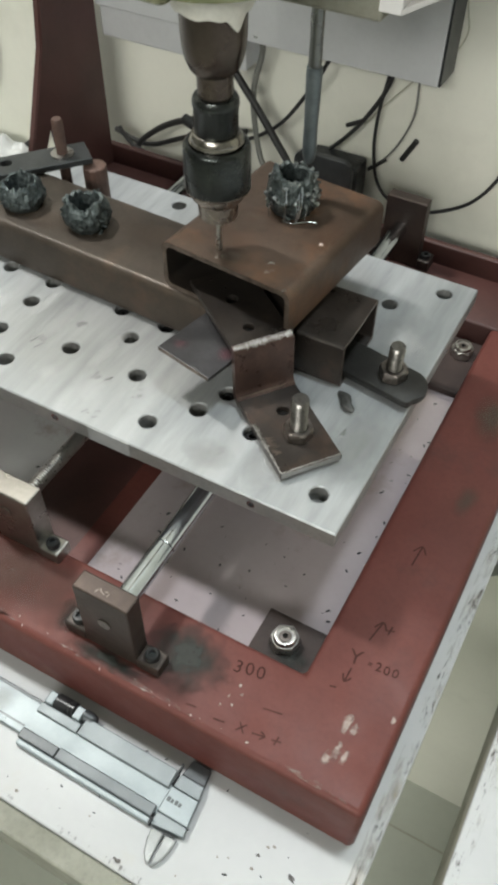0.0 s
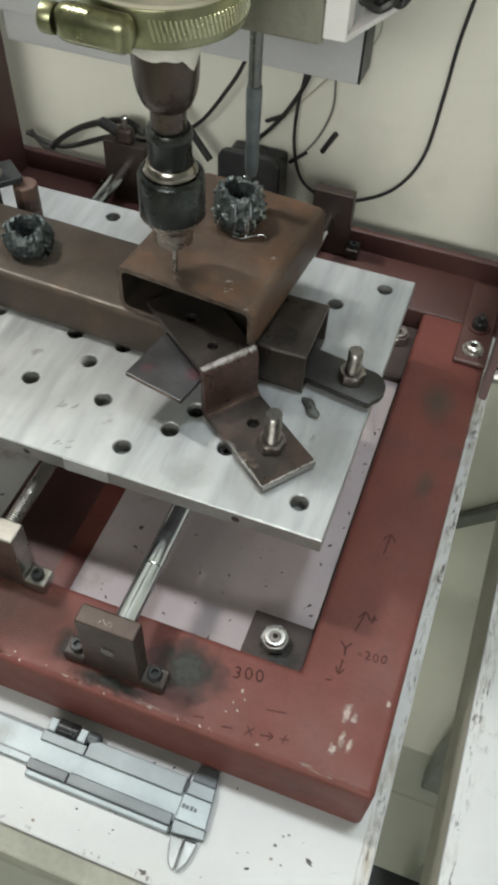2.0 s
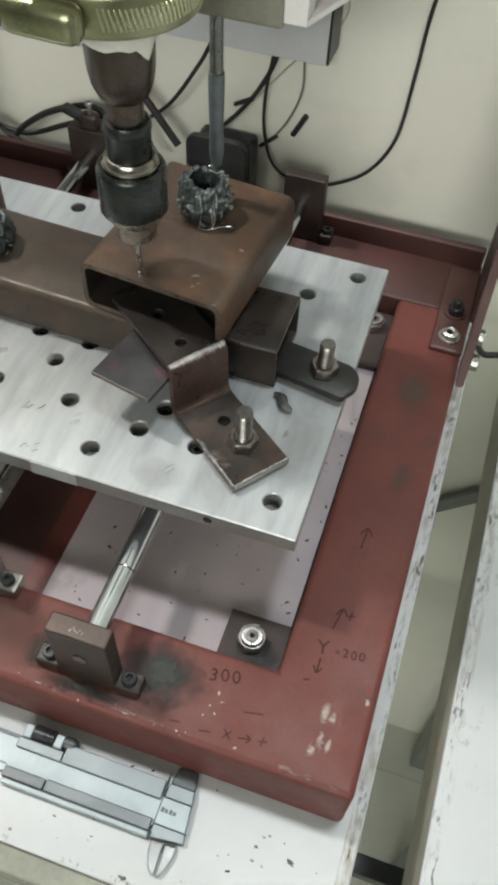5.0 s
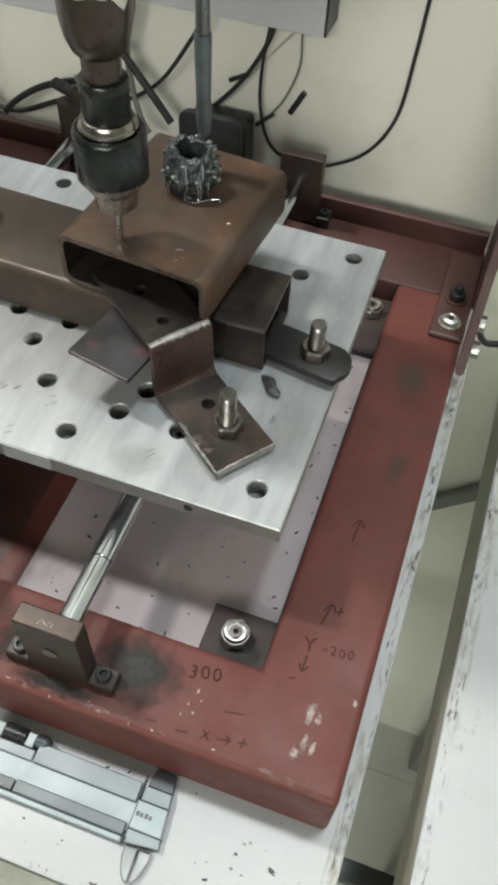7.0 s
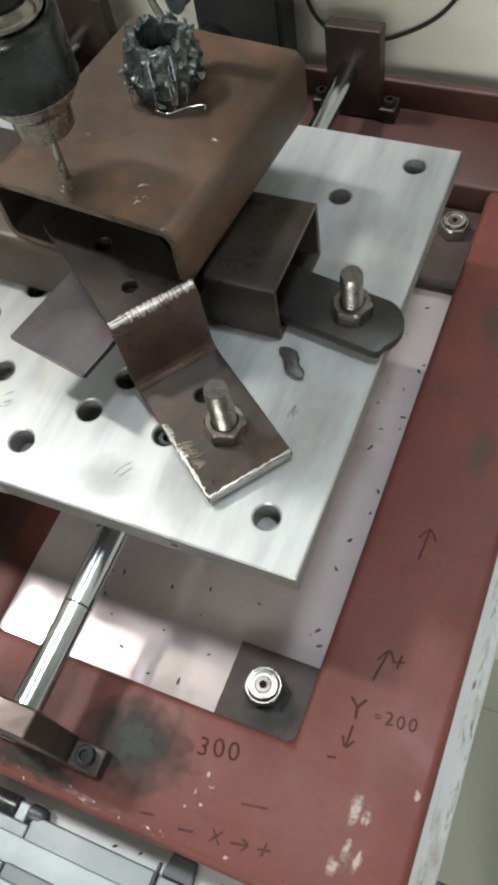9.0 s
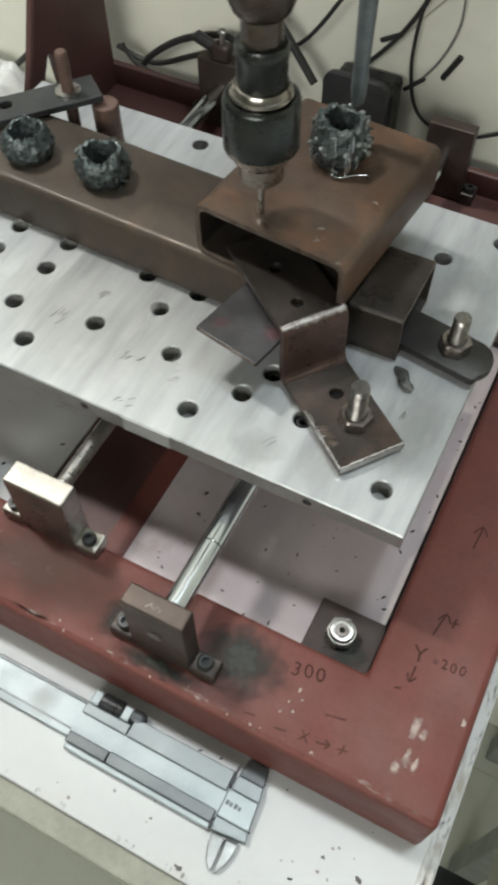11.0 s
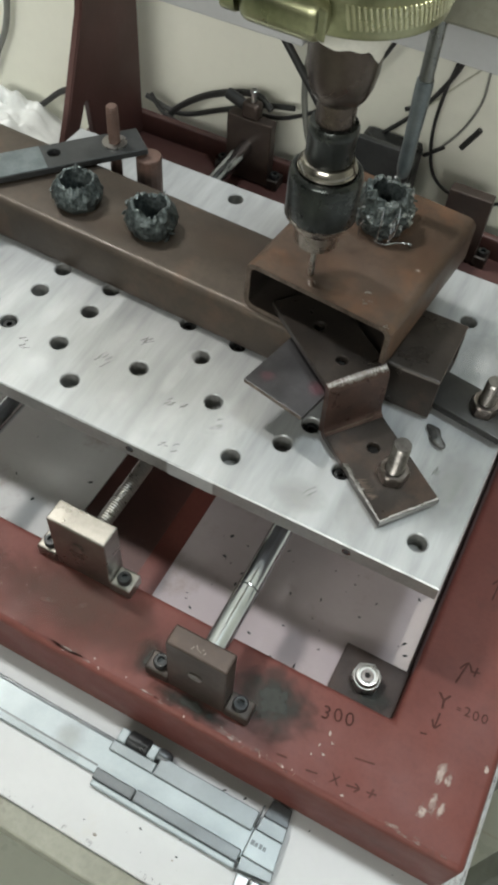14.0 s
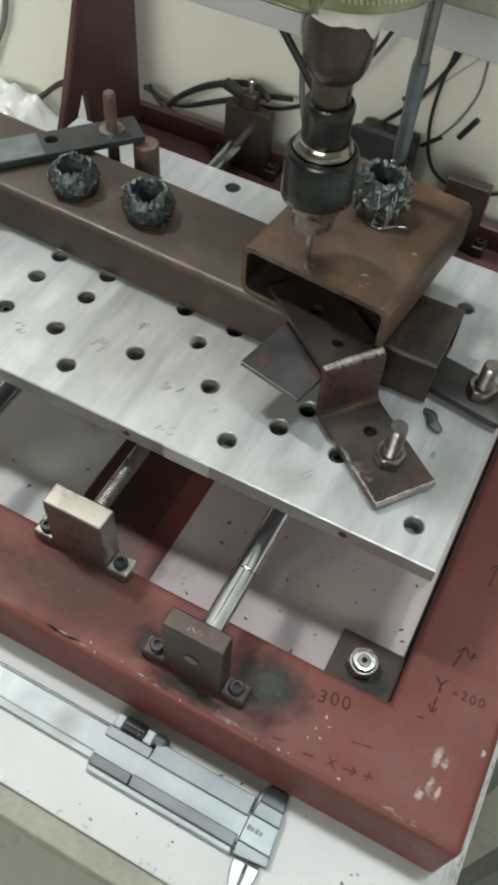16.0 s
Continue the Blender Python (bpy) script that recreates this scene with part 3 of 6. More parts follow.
def bench(x0, x1, y0, y1, inset, label):
    b = thing("workbench", ((x0 + x1) / 2, (y0 + y1) / 2, FLOOR_Z), label, "workbench", "benches along the wall")
    part("tabletop", box(x0, x1, y0, y1, BENCH_TOP - 0.0032, BENCH_TOP, 0.0009), BENCH, b, "white laminate top with grime at the edge")
    za, zb = BENCH_TOP - 0.0560, BENCH_TOP - 0.0032
    xa, xb = x0 + inset, x1 - inset
    for bx in ((xa, xb, y0, y0 + 0.018), (xa, xb, y1 - 0.018, y1), (xa, xa + 0.018, y0 + 0.018, y1 - 0.018), (xb - 0.018, xb, y0 + 0.018, y1 - 0.018)):
        part("apron", box(bx[0] + 0.0006, bx[1] - 0.0006, bx[2] + 0.0006, bx[3] - 0.0006, za, zb, 0.001), BENCH_EDGE, b, "grey-beige worn apron board")
    for x in (xa + 0.09, xb - 0.12):
        for y in (y1 - 0.22, y1 - 0.05):
            part("leg", box(x, x + 0.03, y, y + 0.03, FLOOR_Z, zb - 0.0002, 0.002), FRAME_GREY, b)
    part("stretcher", box(xa + 0.121, xb - 0.121, y1 - 0.05, y1 - 0.025, FLOOR_Z + 0.18, FLOOR_Z + 0.21, 0.002), FRAME_GREY, b)
    return b


bench_a = bench(-1.45, 0.0608, -0.1325, WALL_Y - 0.002, 0.035, "white laminate workbench with a worn beige edge under the drilling machine")
bench_b = bench(0.0890, 0.9, -0.45, WALL_Y - 0.002, 0.0, "white laminate workbench with scuffs and grimy edge beside the first")
part("edge_strip", box(-1.45, 0.0598, -0.1430, -0.1326, BENCH_TOP - 0.030, BENCH_TOP - 0.0014, 0.0012), BENCH_OLIVE, bench_a, "olive-grey worn edge strip")
part("brace", box(-0.055, 0.34, -0.004, 0.002, -0.0075, 0.0075, 0.001, 1, Matrix.Translation((0.0905, 0.285, -0.3450)) @ Matrix.Rotation(radians(-47), 4, "Y")), FRAME_GREY, bench_b, "dark diagonal brace at the back")
part("leg", box(0.1790, 0.2090, -0.0640, -0.0340, FLOOR_Z, BENCH_TOP - 0.0034, 0.002), FRAME_GREY, bench_b)
part("cross_bar", box(0.0150, 0.1788, -0.0545, -0.0415, -0.3130, -0.3000, 0.0006), DARK_STEEL, bench_b, "dark steel bar across the gap")

# ---- machine base frame ----
XL, XR = -0.335, 0.0512
frame_ob = thing("welded_frame", (-0.14, 0.09, BENCH_TOP), "red oxide painted welded steel frame standing on the bench", "machine frame")


def rail_bar(name, x0, x1, y0, y1, top=FRAME_TOP, bevel=0.0028, material=RED, low=BENCH_TOP):
    return part(name, box(x0, x1, y0, y1, low, top, bevel, 3), material, frame_ob, smooth=35)


u_shape = [(XL, -0.0785), (XR, -0.0785), (XR, 0.2178), (0.0064, 0.2178), (0.0064, -0.036), (-0.289, -0.036), (-0.289, 0.2178), (XL, 0.2178)]
part("rail_frame", prism(u_shape, BENCH_TOP, FRAME_TOP, 0.0032, None, None, 4), RED, frame_ob, "red painted rails welded into one", smooth=35)
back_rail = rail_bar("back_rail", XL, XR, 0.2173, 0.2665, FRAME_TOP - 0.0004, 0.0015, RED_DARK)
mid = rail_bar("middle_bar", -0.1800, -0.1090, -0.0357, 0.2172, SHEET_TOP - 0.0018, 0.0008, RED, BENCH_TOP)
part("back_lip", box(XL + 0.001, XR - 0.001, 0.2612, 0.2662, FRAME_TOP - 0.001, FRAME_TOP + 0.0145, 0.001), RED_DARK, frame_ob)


def corner_fix(x0, x1, y0, y1, nx, ny):
    z = PLATE_LOW + 0.0044
    p = part("corner_plate", box(x0, x1, y0, y1, PLATE_LOW, z, 0.0006), OILY_SHADE, frame_ob, "dark oily steel corner plate")
    part("nut", hex_nut((nx, ny, z), 0.0124, 0.0058, 0.0041, 0.35), ZINC, p, "bright zinc lock nut", smooth=25)
    part("collar", torus_profile([(0.0030, 0.0055), (0.0057, 0.0055), (0.0056, 0.0064), (0.0049, 0.0077), (0.0042, 0.0078), (0.0040, 0.0068), (0.0030, 0.0068)], (nx, ny, z), 36), ZINC, p, smooth=40)
    part("stud", threaded((nx, ny, z - 0.0040), 0.0034, 0.0110, 0.00125), BOLT_STEEL, p, smooth=15)
    part("dimple", lathe([(0.0013, 0), (0.0013, 0.0002)], (nx, ny, z + 0.0071), 16), BORE, p)


corner_fix(-0.0247, 0.0062, -0.0356, -0.0076, -0.0107, -0.0209)
corner_fix(-0.0247, 0.0062, 0.1695, 0.2170, -0.0045, 0.2030)

# Added strip: paints the dark recess where the rail meets the sheet.
part("foot_strip", box(0.0046, 0.0062, -0.0070, 0.1690, SHEET_TOP + 0.0001, SHEET_TOP + 0.0010, 0.0003), OILY_SHADE, frame_ob, "dark strip added for the shade at the foot of the rail")
part("base_sheet", box(-0.1165, 0.0062, -0.0357, 0.2172, SHEET_TOP - 0.0016, SHEET_TOP, 0.0003), SHEET, frame_ob, "white glossy sheet inside the frame, tinted pink for red bounced light")
part("base_sheet", box(-0.2888, -0.1704, -0.0357, 0.2172, SHEET_TOP - 0.0016, SHEET_TOP, 0.0003), SHEET_GREY, frame_ob, "stained grey-white glossy sheet inside the frame")

# uprights of the gantry, each a plate with a sloping front edge and a web at its back


def upright(x, thick, side, label_part):
    """side: +1 when the foot lies towards +x of the plate."""
    pts = [(0.156, FRAME_TOP), (0.182, -0.006), (0.205, 0.048), (0.2155, 0.105), (0.222, 0.300), (0.262, 0.300), (0.262, FRAME_TOP), (0.2100, FRAME_TOP), (0.2040, -0.0040), (0.2005, -0.0030), (0.1690, FRAME_TOP)]
    bm = bmesh.new()
    a = [bm.verts.new((x, y, z)) for y, z in pts]
    b = [bm.verts.new((x + thick, y, z)) for y, z in pts]
    bm.faces.new(a), bm.faces.new(b[::-1])
    for k in range(len(pts)):
        bm.faces.new((a[k], a[(k + 1) % len(pts)], b[(k + 1) % len(pts)], b[k]))
    bmesh.ops.recalc_face_normals(bm, faces=bm.faces)
    bmesh.ops.bevel(bm, geom=bm.edges[:], offset=0.0008, segments=2, affect="EDGES")
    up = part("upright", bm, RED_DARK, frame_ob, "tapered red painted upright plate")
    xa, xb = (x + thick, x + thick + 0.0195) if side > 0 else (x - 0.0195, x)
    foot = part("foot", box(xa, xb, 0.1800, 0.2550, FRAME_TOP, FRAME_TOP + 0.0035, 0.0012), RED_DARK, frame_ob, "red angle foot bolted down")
    cx = (xa + xb) / 2
    for y in (0.1910, 0.2120):
        part("washer", torus_profile([(0.0035, 0), (0.0065, 0), (0.0065, 0.0012), (0.0035, 0.0012)], (cx, y, FRAME_TOP + 0.0035), 28), ZINC if y < 0.2 else RED_DARK, foot, smooth=40)
        if y < 0.2:
            part("bolt_head", torus_profile([(0.0018, 0.001), (0.0049, 0), (0.0052, 0.0008), (0.0046, 0.0030), (0.0030, 0.0038), (0.0018, 0.0034)], (cx, y, FRAME_TOP + 0.0045), 28), ZINC, foot, smooth=40)
        else:
            part("bolt_head", lathe([(0.0046, 0), (0.0046, 0.0045), (0.0040, 0.0052), (0.0022, 0.0052), (0.0022, 0.0085), (0.0018, 0.0090)], (cx, y, FRAME_TOP + 0.0045), 24), BLACK_OXIDE, foot, "black bolt", smooth=35)
    return up


upright(XR, 0.0050, -1, "")
for y in (0.1910, 0.1700):
    part("bolt_head", hex_nut((0, 0, 0), 0.0085, 0.0045, 0.0018, 0.3, Matrix.Translation((XR + 0.0050, y, -0.0475)) @ Matrix.Rotation(radians(90), 4, "Y")), ZINC, frame_ob, "zinc hexagon bolt head", smooth=25)
left_up = upright(-0.3050, 0.0050, -1, "")
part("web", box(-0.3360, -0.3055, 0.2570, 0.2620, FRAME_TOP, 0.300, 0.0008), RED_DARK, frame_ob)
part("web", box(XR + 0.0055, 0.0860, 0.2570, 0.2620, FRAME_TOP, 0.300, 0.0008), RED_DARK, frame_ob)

# gantry beam and grey sheet above
beam = thing("gantry_beam", (-0.14, 0.275, 0.034), "grey sheet-metal beam across the back of the machine", "gantry beam")
part("channel", box(-0.2995, -0.190, 0.2660, 0.2850, 0.0340, 0.300, 0.0010), PANEL, beam)
part("cover_sheet", box(-0.2995, -0.0655, 0.2615, 0.2655, 0.0550, 0.300, 0.0006), PANEL, beam, "plain grey cover sheet")
part("end_flange", box(-0.0690, -0.0655, 0.2657, 0.2850, 0.0550, 0.300, 0.0006), PANEL, beam)
part("edge_strip", box(-0.0653, -0.0640, 0.2620, 0.2850, 0.0552, 0.300, 0.0004), DARK_STEEL, beam, "dark raw sheet edge")

# ---- shafts and their supports ----
SUP = "shaft supports"


def support(xc, y0, y1, top, w, foot_w, fy0, fy1, material, label, hole_z, bolts_y, stamped=()):
    foot_mat = material if material is BLOCK_STEEL else OILY_BROWN
    s = thing("shaft_support", (xc, (y0 + y1) / 2, FRAME_TOP), label, "shaft support", SUP)
    part("block", box(xc - w / 2, xc + w / 2, y0, y1, FRAME_TOP + 0.0005, top, 0.0007), material, s)
    for sgn in (-1, 1):
        xa, xb = sorted((xc + sgn * (w / 2 - 0.0002), xc + sgn * foot_w / 2))
        part("foot", box(xa, xb, fy0, fy1, FRAME_TOP, FRAME_TOP + 0.0072, 0.0009), foot_mat, s, "oily foot lug")
        bx = xc + sgn * (w / 2 + (foot_w - w) / 4)
        scr = part("socket_screw", torus_profile([(0.0016, 0.001), (0.0016, 0.0030), (0.0028, 0.0030), (0.0032, 0.0025), (0.0032, 0), (0.0016, 0)], (bx, bolts_y, FRAME_TOP + 0.0072), 24), BLACK_OXIDE, s, "black socket cap screw", smooth=40)
        part("socket", prism(hex_points(bx, bolts_y, 0.0030), FRAME_TOP + 0.0073, FRAME_TOP + 0.0084), SWARF_DARK, scr)
    for k, w in enumerate(stamped):
        part("stamp_mark", box(-w, w, -0.00012, 0.00012, -0.0001, 0.00004, 0, 1, turn_z(70 + 45 * k, (xc - 0.003 + 0.0013 * k, y0 + 0.0032 + 0.0010 * (k % 2), top))), BOLT_STEEL, s)
    if hole_z is not None:
        part("plug", lathe([(0.0030, 0), (0.0030, 0.0007), (0.0022, 0.0009), (0.0010, 0.0006)], (0, 0, 0), 24, Matrix.Translation((xc, y0 + 0.0001, hole_z)) @ Matrix.Rotation(radians(90), 4, "X")), BOLT_STEEL, s, smooth=40)
    return s


support(-0.0708, -0.0683, -0.0595, -0.0115, 0.0265, 0.0485, -0.0686, -0.0598, BROWN_STEEL, "dark brown steel shaft support block on the front rail", -0.031, -0.0640, (0.0009, 0.0007, 0.0010, 0.0006, 0.0008))
support(-0.2148, -0.0683, -0.0595, -0.0115, 0.0265, 0.0485, -0.0686, -0.0598, BROWN_STEEL, "dark brown steel shaft support block on the front rail", -0.031, -0.0640)
support(-0.1428, -0.0434, -0.0326, -0.0170, 0.0288, 0.0494, -0.0437, -0.0338, BLOCK_STEEL, "bare ground steel block holding the lead screw", -0.0310, -0.0392)
support(-0.0680, 0.2500, 0.2585, -0.0105, 0.0262, 0.0420, 0.2490, 0.2600, BROWN_STEEL, "dark brown steel shaft support block on the back rail", None, 0.2535)
support(-0.2135, 0.2500, 0.2585, -0.0120, 0.0310, 0.0460, 0.2490, 0.2600, BROWN_STEEL, "dark brown shaft support with cables over it", None, 0.2535)


def round_plate(x0, x1, z0, z1, r, y0, y1):
    pts = []
    for cx, cz, a0 in ((x1 - r, z1 - r, 0), (x0 + r, z1 - r, 90), (x0 + 0.001, z0 + 0.001, 180), (x1 - 0.001, z0 + 0.001, 270)):
        rr = r if cz > (z0 + z1) / 2 else 0.001
        for k in range(7):
            a = radians(a0 + 15 * k)
            pts.append((cx + rr * math.cos(a), cz + rr * math.sin(a)))
    return prism(pts, 0, y1 - y0, 0.0007, Matrix.Translation((0, y1, 0)) @ Matrix.Rotation(radians(90), 4, "X"))


mount = thing("motor_mount", (-0.1425, 0.252, FRAME_TOP), "dark grey motor plate with rounded corners on the back rail", "motor mount")
part("plate", round_plate(-0.1490, -0.1088, FRAME_TOP - 0.0004, -0.0020, 0.007, 0.2560, 0.2608), DARK_STEEL, mount, smooth=30)
part("motor", box(-0.1480, -0.1098, 0.2666, 0.2880, FRAME_TOP + 0.002, -0.012, 0.003), BLACK_OXIDE, mount)
part("boss", rod((-0.1405, 0.2460, -0.031), (-0.1405, 0.2562, -0.031), 0.011, 32, None, 0.001), BLACK_OXIDE, mount, smooth=40)

for xc in (-0.0702, -0.2148):
    s = thing("guide_shaft", (xc, 0.09, -0.037), "polished round steel guide shaft under the plate", "guide shaft", "guide shafts")
    dark_at = -0.0245
    part("front_length", rod((xc, -0.0655, -0.0318), (xc, dark_at - 0.00015, -0.0318), 0.0050, 48, None, 0.0002), BRIGHT, s, smooth=40)
    part("long_length", rod((xc, dark_at + 0.00015, -0.0318), (xc, 0.2560, -0.0318), 0.0050, 48, None, 0.0002), BRIGHT, s, smooth=40)
    part("core", rod((xc, dark_at - 0.001, -0.0318), (xc, dark_at + 0.001, -0.0318), 0.0044, 24), BLACK_OXIDE, s)

screw = thing("lead_screw", (-0.1425, 0.09, -0.036), "steel lead screw with coarse thread", "lead screw")


def helix(xc, zc, y0, y1, r0, r1, pitch, n=16):
    """A screw thread as a helical ridge on a core along y."""
    bm = bmesh.new()
    steps = int((y1 - y0) / pitch * n)
    rows = []
    for k in range(steps + 1):
        a = 2 * math.pi * k / n
        y = y0 + pitch * k / n
        c, s = math.cos(a), math.sin(a)
        rows.append([bm.verts.new((xc + r * c, y + dy, zc + r * s)) for r, dy in ((r0, -0.42 * pitch), (r1, -0.15 * pitch), (r1, 0.15 * pitch), (r0, 0.42 * pitch))])
    for a, b in zip(rows, rows[1:]):
        for k in range(3):
            bm.faces.new((a[k], a[k + 1], b[k + 1], b[k]))
    bmesh.ops.recalc_face_normals(bm, faces=bm.faces)
    return bm


part("core", rod((-0.1405, -0.0325, -0.031), (-0.1405, 0.2480, -0.031), 0.0028, 24), ZINC, screw, smooth=40)
part("thread", helix(-0.1405, -0.031, -0.0300, 0.2450, 0.0029, 0.0037, 0.0013, 12), ZINC, screw, smooth=50)

# ---- sliding plate ----
HR = 0.0041
holes = [(-0.0148, 0.0154), (-0.0994, 0.0153), (-0.1199, 0.0376), (-0.0833, 0.0324), (-0.1586, 0.0377), (-0.1976, 0.0563), (-0.1985, 0.0325), (-0.1813, 0.0163),
         (-0.1377, 0.0579), (-0.0144, 0.1654), (-0.0361, 0.1440), (-0.1776, 0.1669), (-0.2266, 0.0321), (-0.2263, 0.0563), (-0.1530, 0.0733), (-0.1263, 0.0733),
         (-0.0765, 0.0476), (-0.0553, 0.0318), (-0.2419, 0.0389), (-0.2580, 0.0160), (-0.2700, 0.0560), (-0.2250, 0.0738), (-0.1970, 0.0738), (-0.1390, 0.1250),
         (-0.2700, 0.1654), (-0.2250, 0.1450)]
bed = thing("machine_bed", (-0.1425, 0.088 + PY, -0.009), "milled aluminium bed plate drilled with rows of tapped holes", "bed plate")
part("plate", slab([(-0.2850, 0), (0, 0), (0, 0.1772), (-0.2850, 0.1772)], [(x, y, HR) for x, y in holes], -0.0092, 0.0, 0.00055, ON, 24, 0.0085), ALU, bed, second=TAPPED).data.materials.append(ALU_EDGE)
for x in (-0.0386, -0.1402, -0.2420):
    part("edge_hole", torus_profile([(0.0012, 0), (0.0019, 0), (0.0019, 0.0003), (0.0012, 0.0003)], (0, 0, 0), 20, Matrix.Translation((x, PY - 0.0002, -0.0043)) @ Matrix.Rotation(radians(-90), 4, "X")), BRIGHT, bed)
    part("edge_bore", lathe([(0.0012, 0), (0.0012, 0.0002)], (0, 0, 0), 20, Matrix.Translation((x, PY - 0.0003, -0.0043)) @ Matrix.Rotation(radians(-90), 4, "X")), SWARF_DARK, bed)
# a patch of bare bright metal on the front edge
part("edge_patch", box(-0.1215, -0.0995, PY - 0.00025, PY + 0.0001, -0.0088, -0.0004), ALU, bed, "bright filed patch on the edge")
for xc in (-0.0702, -0.2148):
    for yc in (0.055, 0.125):
        c = part("slide_bearing", box(xc - 0.014, xc + 0.014, yc - 0.016 + PY, yc + 0.016 + PY, -0.0460, -0.0092, 0.0012), DARK_STEEL, bed)
part("screw_nut", box(-0.1580, -0.1270, 0.070 + PY, 0.100 + PY, -0.0450, -0.0092, 0.0012), DARK_STEEL, bed)
for x, y in ((-0.2266, 0.0321), (-0.1530, 0.0733), (-0.1263, 0.0733), (-0.0765, 0.0476), (-0.0553, 0.0318)):
    sc = part("socket_screw", torus_profile([(0.0014, -0.0045), (0.0014, -0.0022), (0.0028, -0.0022), (0.0033, -0.0028), (0.0033, -0.0070), (0.0014, -0.0070)], (x, y + PY, 0), 24), BLACK_OXIDE, bed, "black socket screw sunk in the plate", smooth=40)

# ---- work clamped on the plate ----
A_H, P_H, D_T = 0.0261, 0.0220, 0.0024
B_Z = 0.0262


def placed(bm, m):
    bmesh.ops.transform(bm, matrix=m, verts=bm.verts)
    return bm


LATER = []
A_TURN = radians(-92.4)
work_a = thing("long_steel_tube", (-0.19, 0.10 + PY, 0.0), "brown rectangular steel tube lying along the bed plate", "steel tube")
part("tube", placed(rect_tube(0.050, A_H, 0.2440, 0.0025, 0.0035), ON @ Matrix.Translation((-0.3100, 0.1040, 0)) @ Matrix.Rotation(A_TURN, 4, "Z")), TUBE_BROWN, work_a, smooth=40)

for x, y, rx, ry, dg in ((-0.150, 0.105, 0.030, 0.012, 5), (-0.205, 0.088, 0.026, 0.009, -5), (-0.255, 0.112, 0.022, 0.012, 20), (-0.120, 0.090, 0.014, 0.008, 0)):
    LATER.append((x, y, rx, ry, dg))


def chips(bm, n, cx, cy, z, spread, size, seed):
    """Short curled shavings strewn round a point."""
    rnd = random.Random(seed)
    for _ in range(n):
        a, d = rnd.uniform(0, 6.283), spread * math.sqrt(rnd.random())
        x, y = cx + d * math.cos(a), cy + d * math.sin(a)
        s, t = size * rnd.uniform(0.4, 1.4), rnd.uniform(0, 6.283)
        pts = [(x + s * (k - 1) * math.cos(t) , y + s * (k - 1) * math.sin(t) + 0.3 * s * (k % 2), z + 0.0002 + s * 0.5 * rnd.random() * (k == 1)) for k in range(3)]
        pipe(pts, s * 0.16, 4, bm, 2)
    return bm


pack = part("packing_plate", placed(box(0, 0.0305, 0, 0.0400, 0.0001, D_T - 0.0001, 0.0003), ON @ turn_z(-12.5, (-0.1062, 0.0375, P_H))),
     PACK, None, "dark flat steel packing plate with a purple tint beside the tube", category="packing plate")

PM = ON @ turn_z(-12.5, (-0.1062, 0.0375, P_H))
part("worn_edge", placed(box(0.0003, 0.0302, -0.00012, 0.00004, 0.0004, D_T - 0.0003), PM), WORN, pack)
BW, BL, BH = 0.0690, 0.0840, 0.0252
B_AT = ON @ turn_z(-5.6, (-0.1256 + 0.0343, 0.0738 - 0.0033, B_Z))
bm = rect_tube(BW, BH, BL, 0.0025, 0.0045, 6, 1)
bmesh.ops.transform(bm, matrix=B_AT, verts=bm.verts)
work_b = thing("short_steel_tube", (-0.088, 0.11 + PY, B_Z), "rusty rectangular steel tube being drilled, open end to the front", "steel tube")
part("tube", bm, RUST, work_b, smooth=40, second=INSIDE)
rim = rect_tube(BW - 0.0004, BH - 0.0004, 0.0003, 0.0021, 0.0043, 6)
part("cut_face", placed(rim, B_AT @ Matrix.Translation((0, -0.0002, 0.0002))), WORN, work_b, "worn lighter sawn face")


def film(name, x, y, z, rx, ry, deg, material, parent, m=None):
    """A thin stain lying on a flat top."""
    pts = [(rx * math.cos(a), ry * math.sin(a)) for a in [2 * math.pi * k / 28 for k in range(28)]]
    return part(name, prism(pts, -0.00002, 0.00005, 0, (m or Matrix()) @ Matrix.Translation((x, y, z)) @ Matrix.Rotation(radians(deg), 4, "Z")), material, parent)


for x, y, rx, ry, dg in ((0.020, 0.012, 0.016, 0.009, 5), (-0.004, 0.020, 0.016, 0.012, 40), (0.026, 0.045, 0.008, 0.022, 0), (-0.022, 0.010, 0.012, 0.006, 10), (0.004, 0.060, 0.020, 0.010, 70), (0.018, 0.030, 0.006, 0.004, 0)):
    film("rust_bloom", x, y, BH, rx, ry, dg, RUST_BLOOM, work_b, B_AT)
for x, y, rx, ry, dg in ((-0.012, 0.034, 0.018, 0.010, 30), (-0.002, 0.008, 0.012, 0.006, 10)):
    film("oil_mark", x, y, BH + 0.00006, rx, ry, dg, BROWN_BLOOM, work_b, B_AT)

for x, y, rx, ry, dg in LATER:
    film("rust_bloom", x, y + PY, A_H, rx, ry, dg, BROWN_BLOOM, work_a)

# stepped strap clamp
SL, SW = Vector((0.79, -0.613, 0)), Vector((0.613, 0.79, 0))
S0 = Vector((-0.0630, 0.0555 + PY, 0))
half, th = 0.0143, 0.0034
up, low = B_Z + 0.0026, 0.0018
SM = Matrix.Translation(S0) @ Matrix.Rotation(math.atan2(SL.y, SL.x), 4, "Z")


def along(x, y):
    """A place on the bed as (along, across) on the strap."""
    d = Vector((x, y + PY, 0)) - S0
    return d.dot(SL), d.dot(SW)


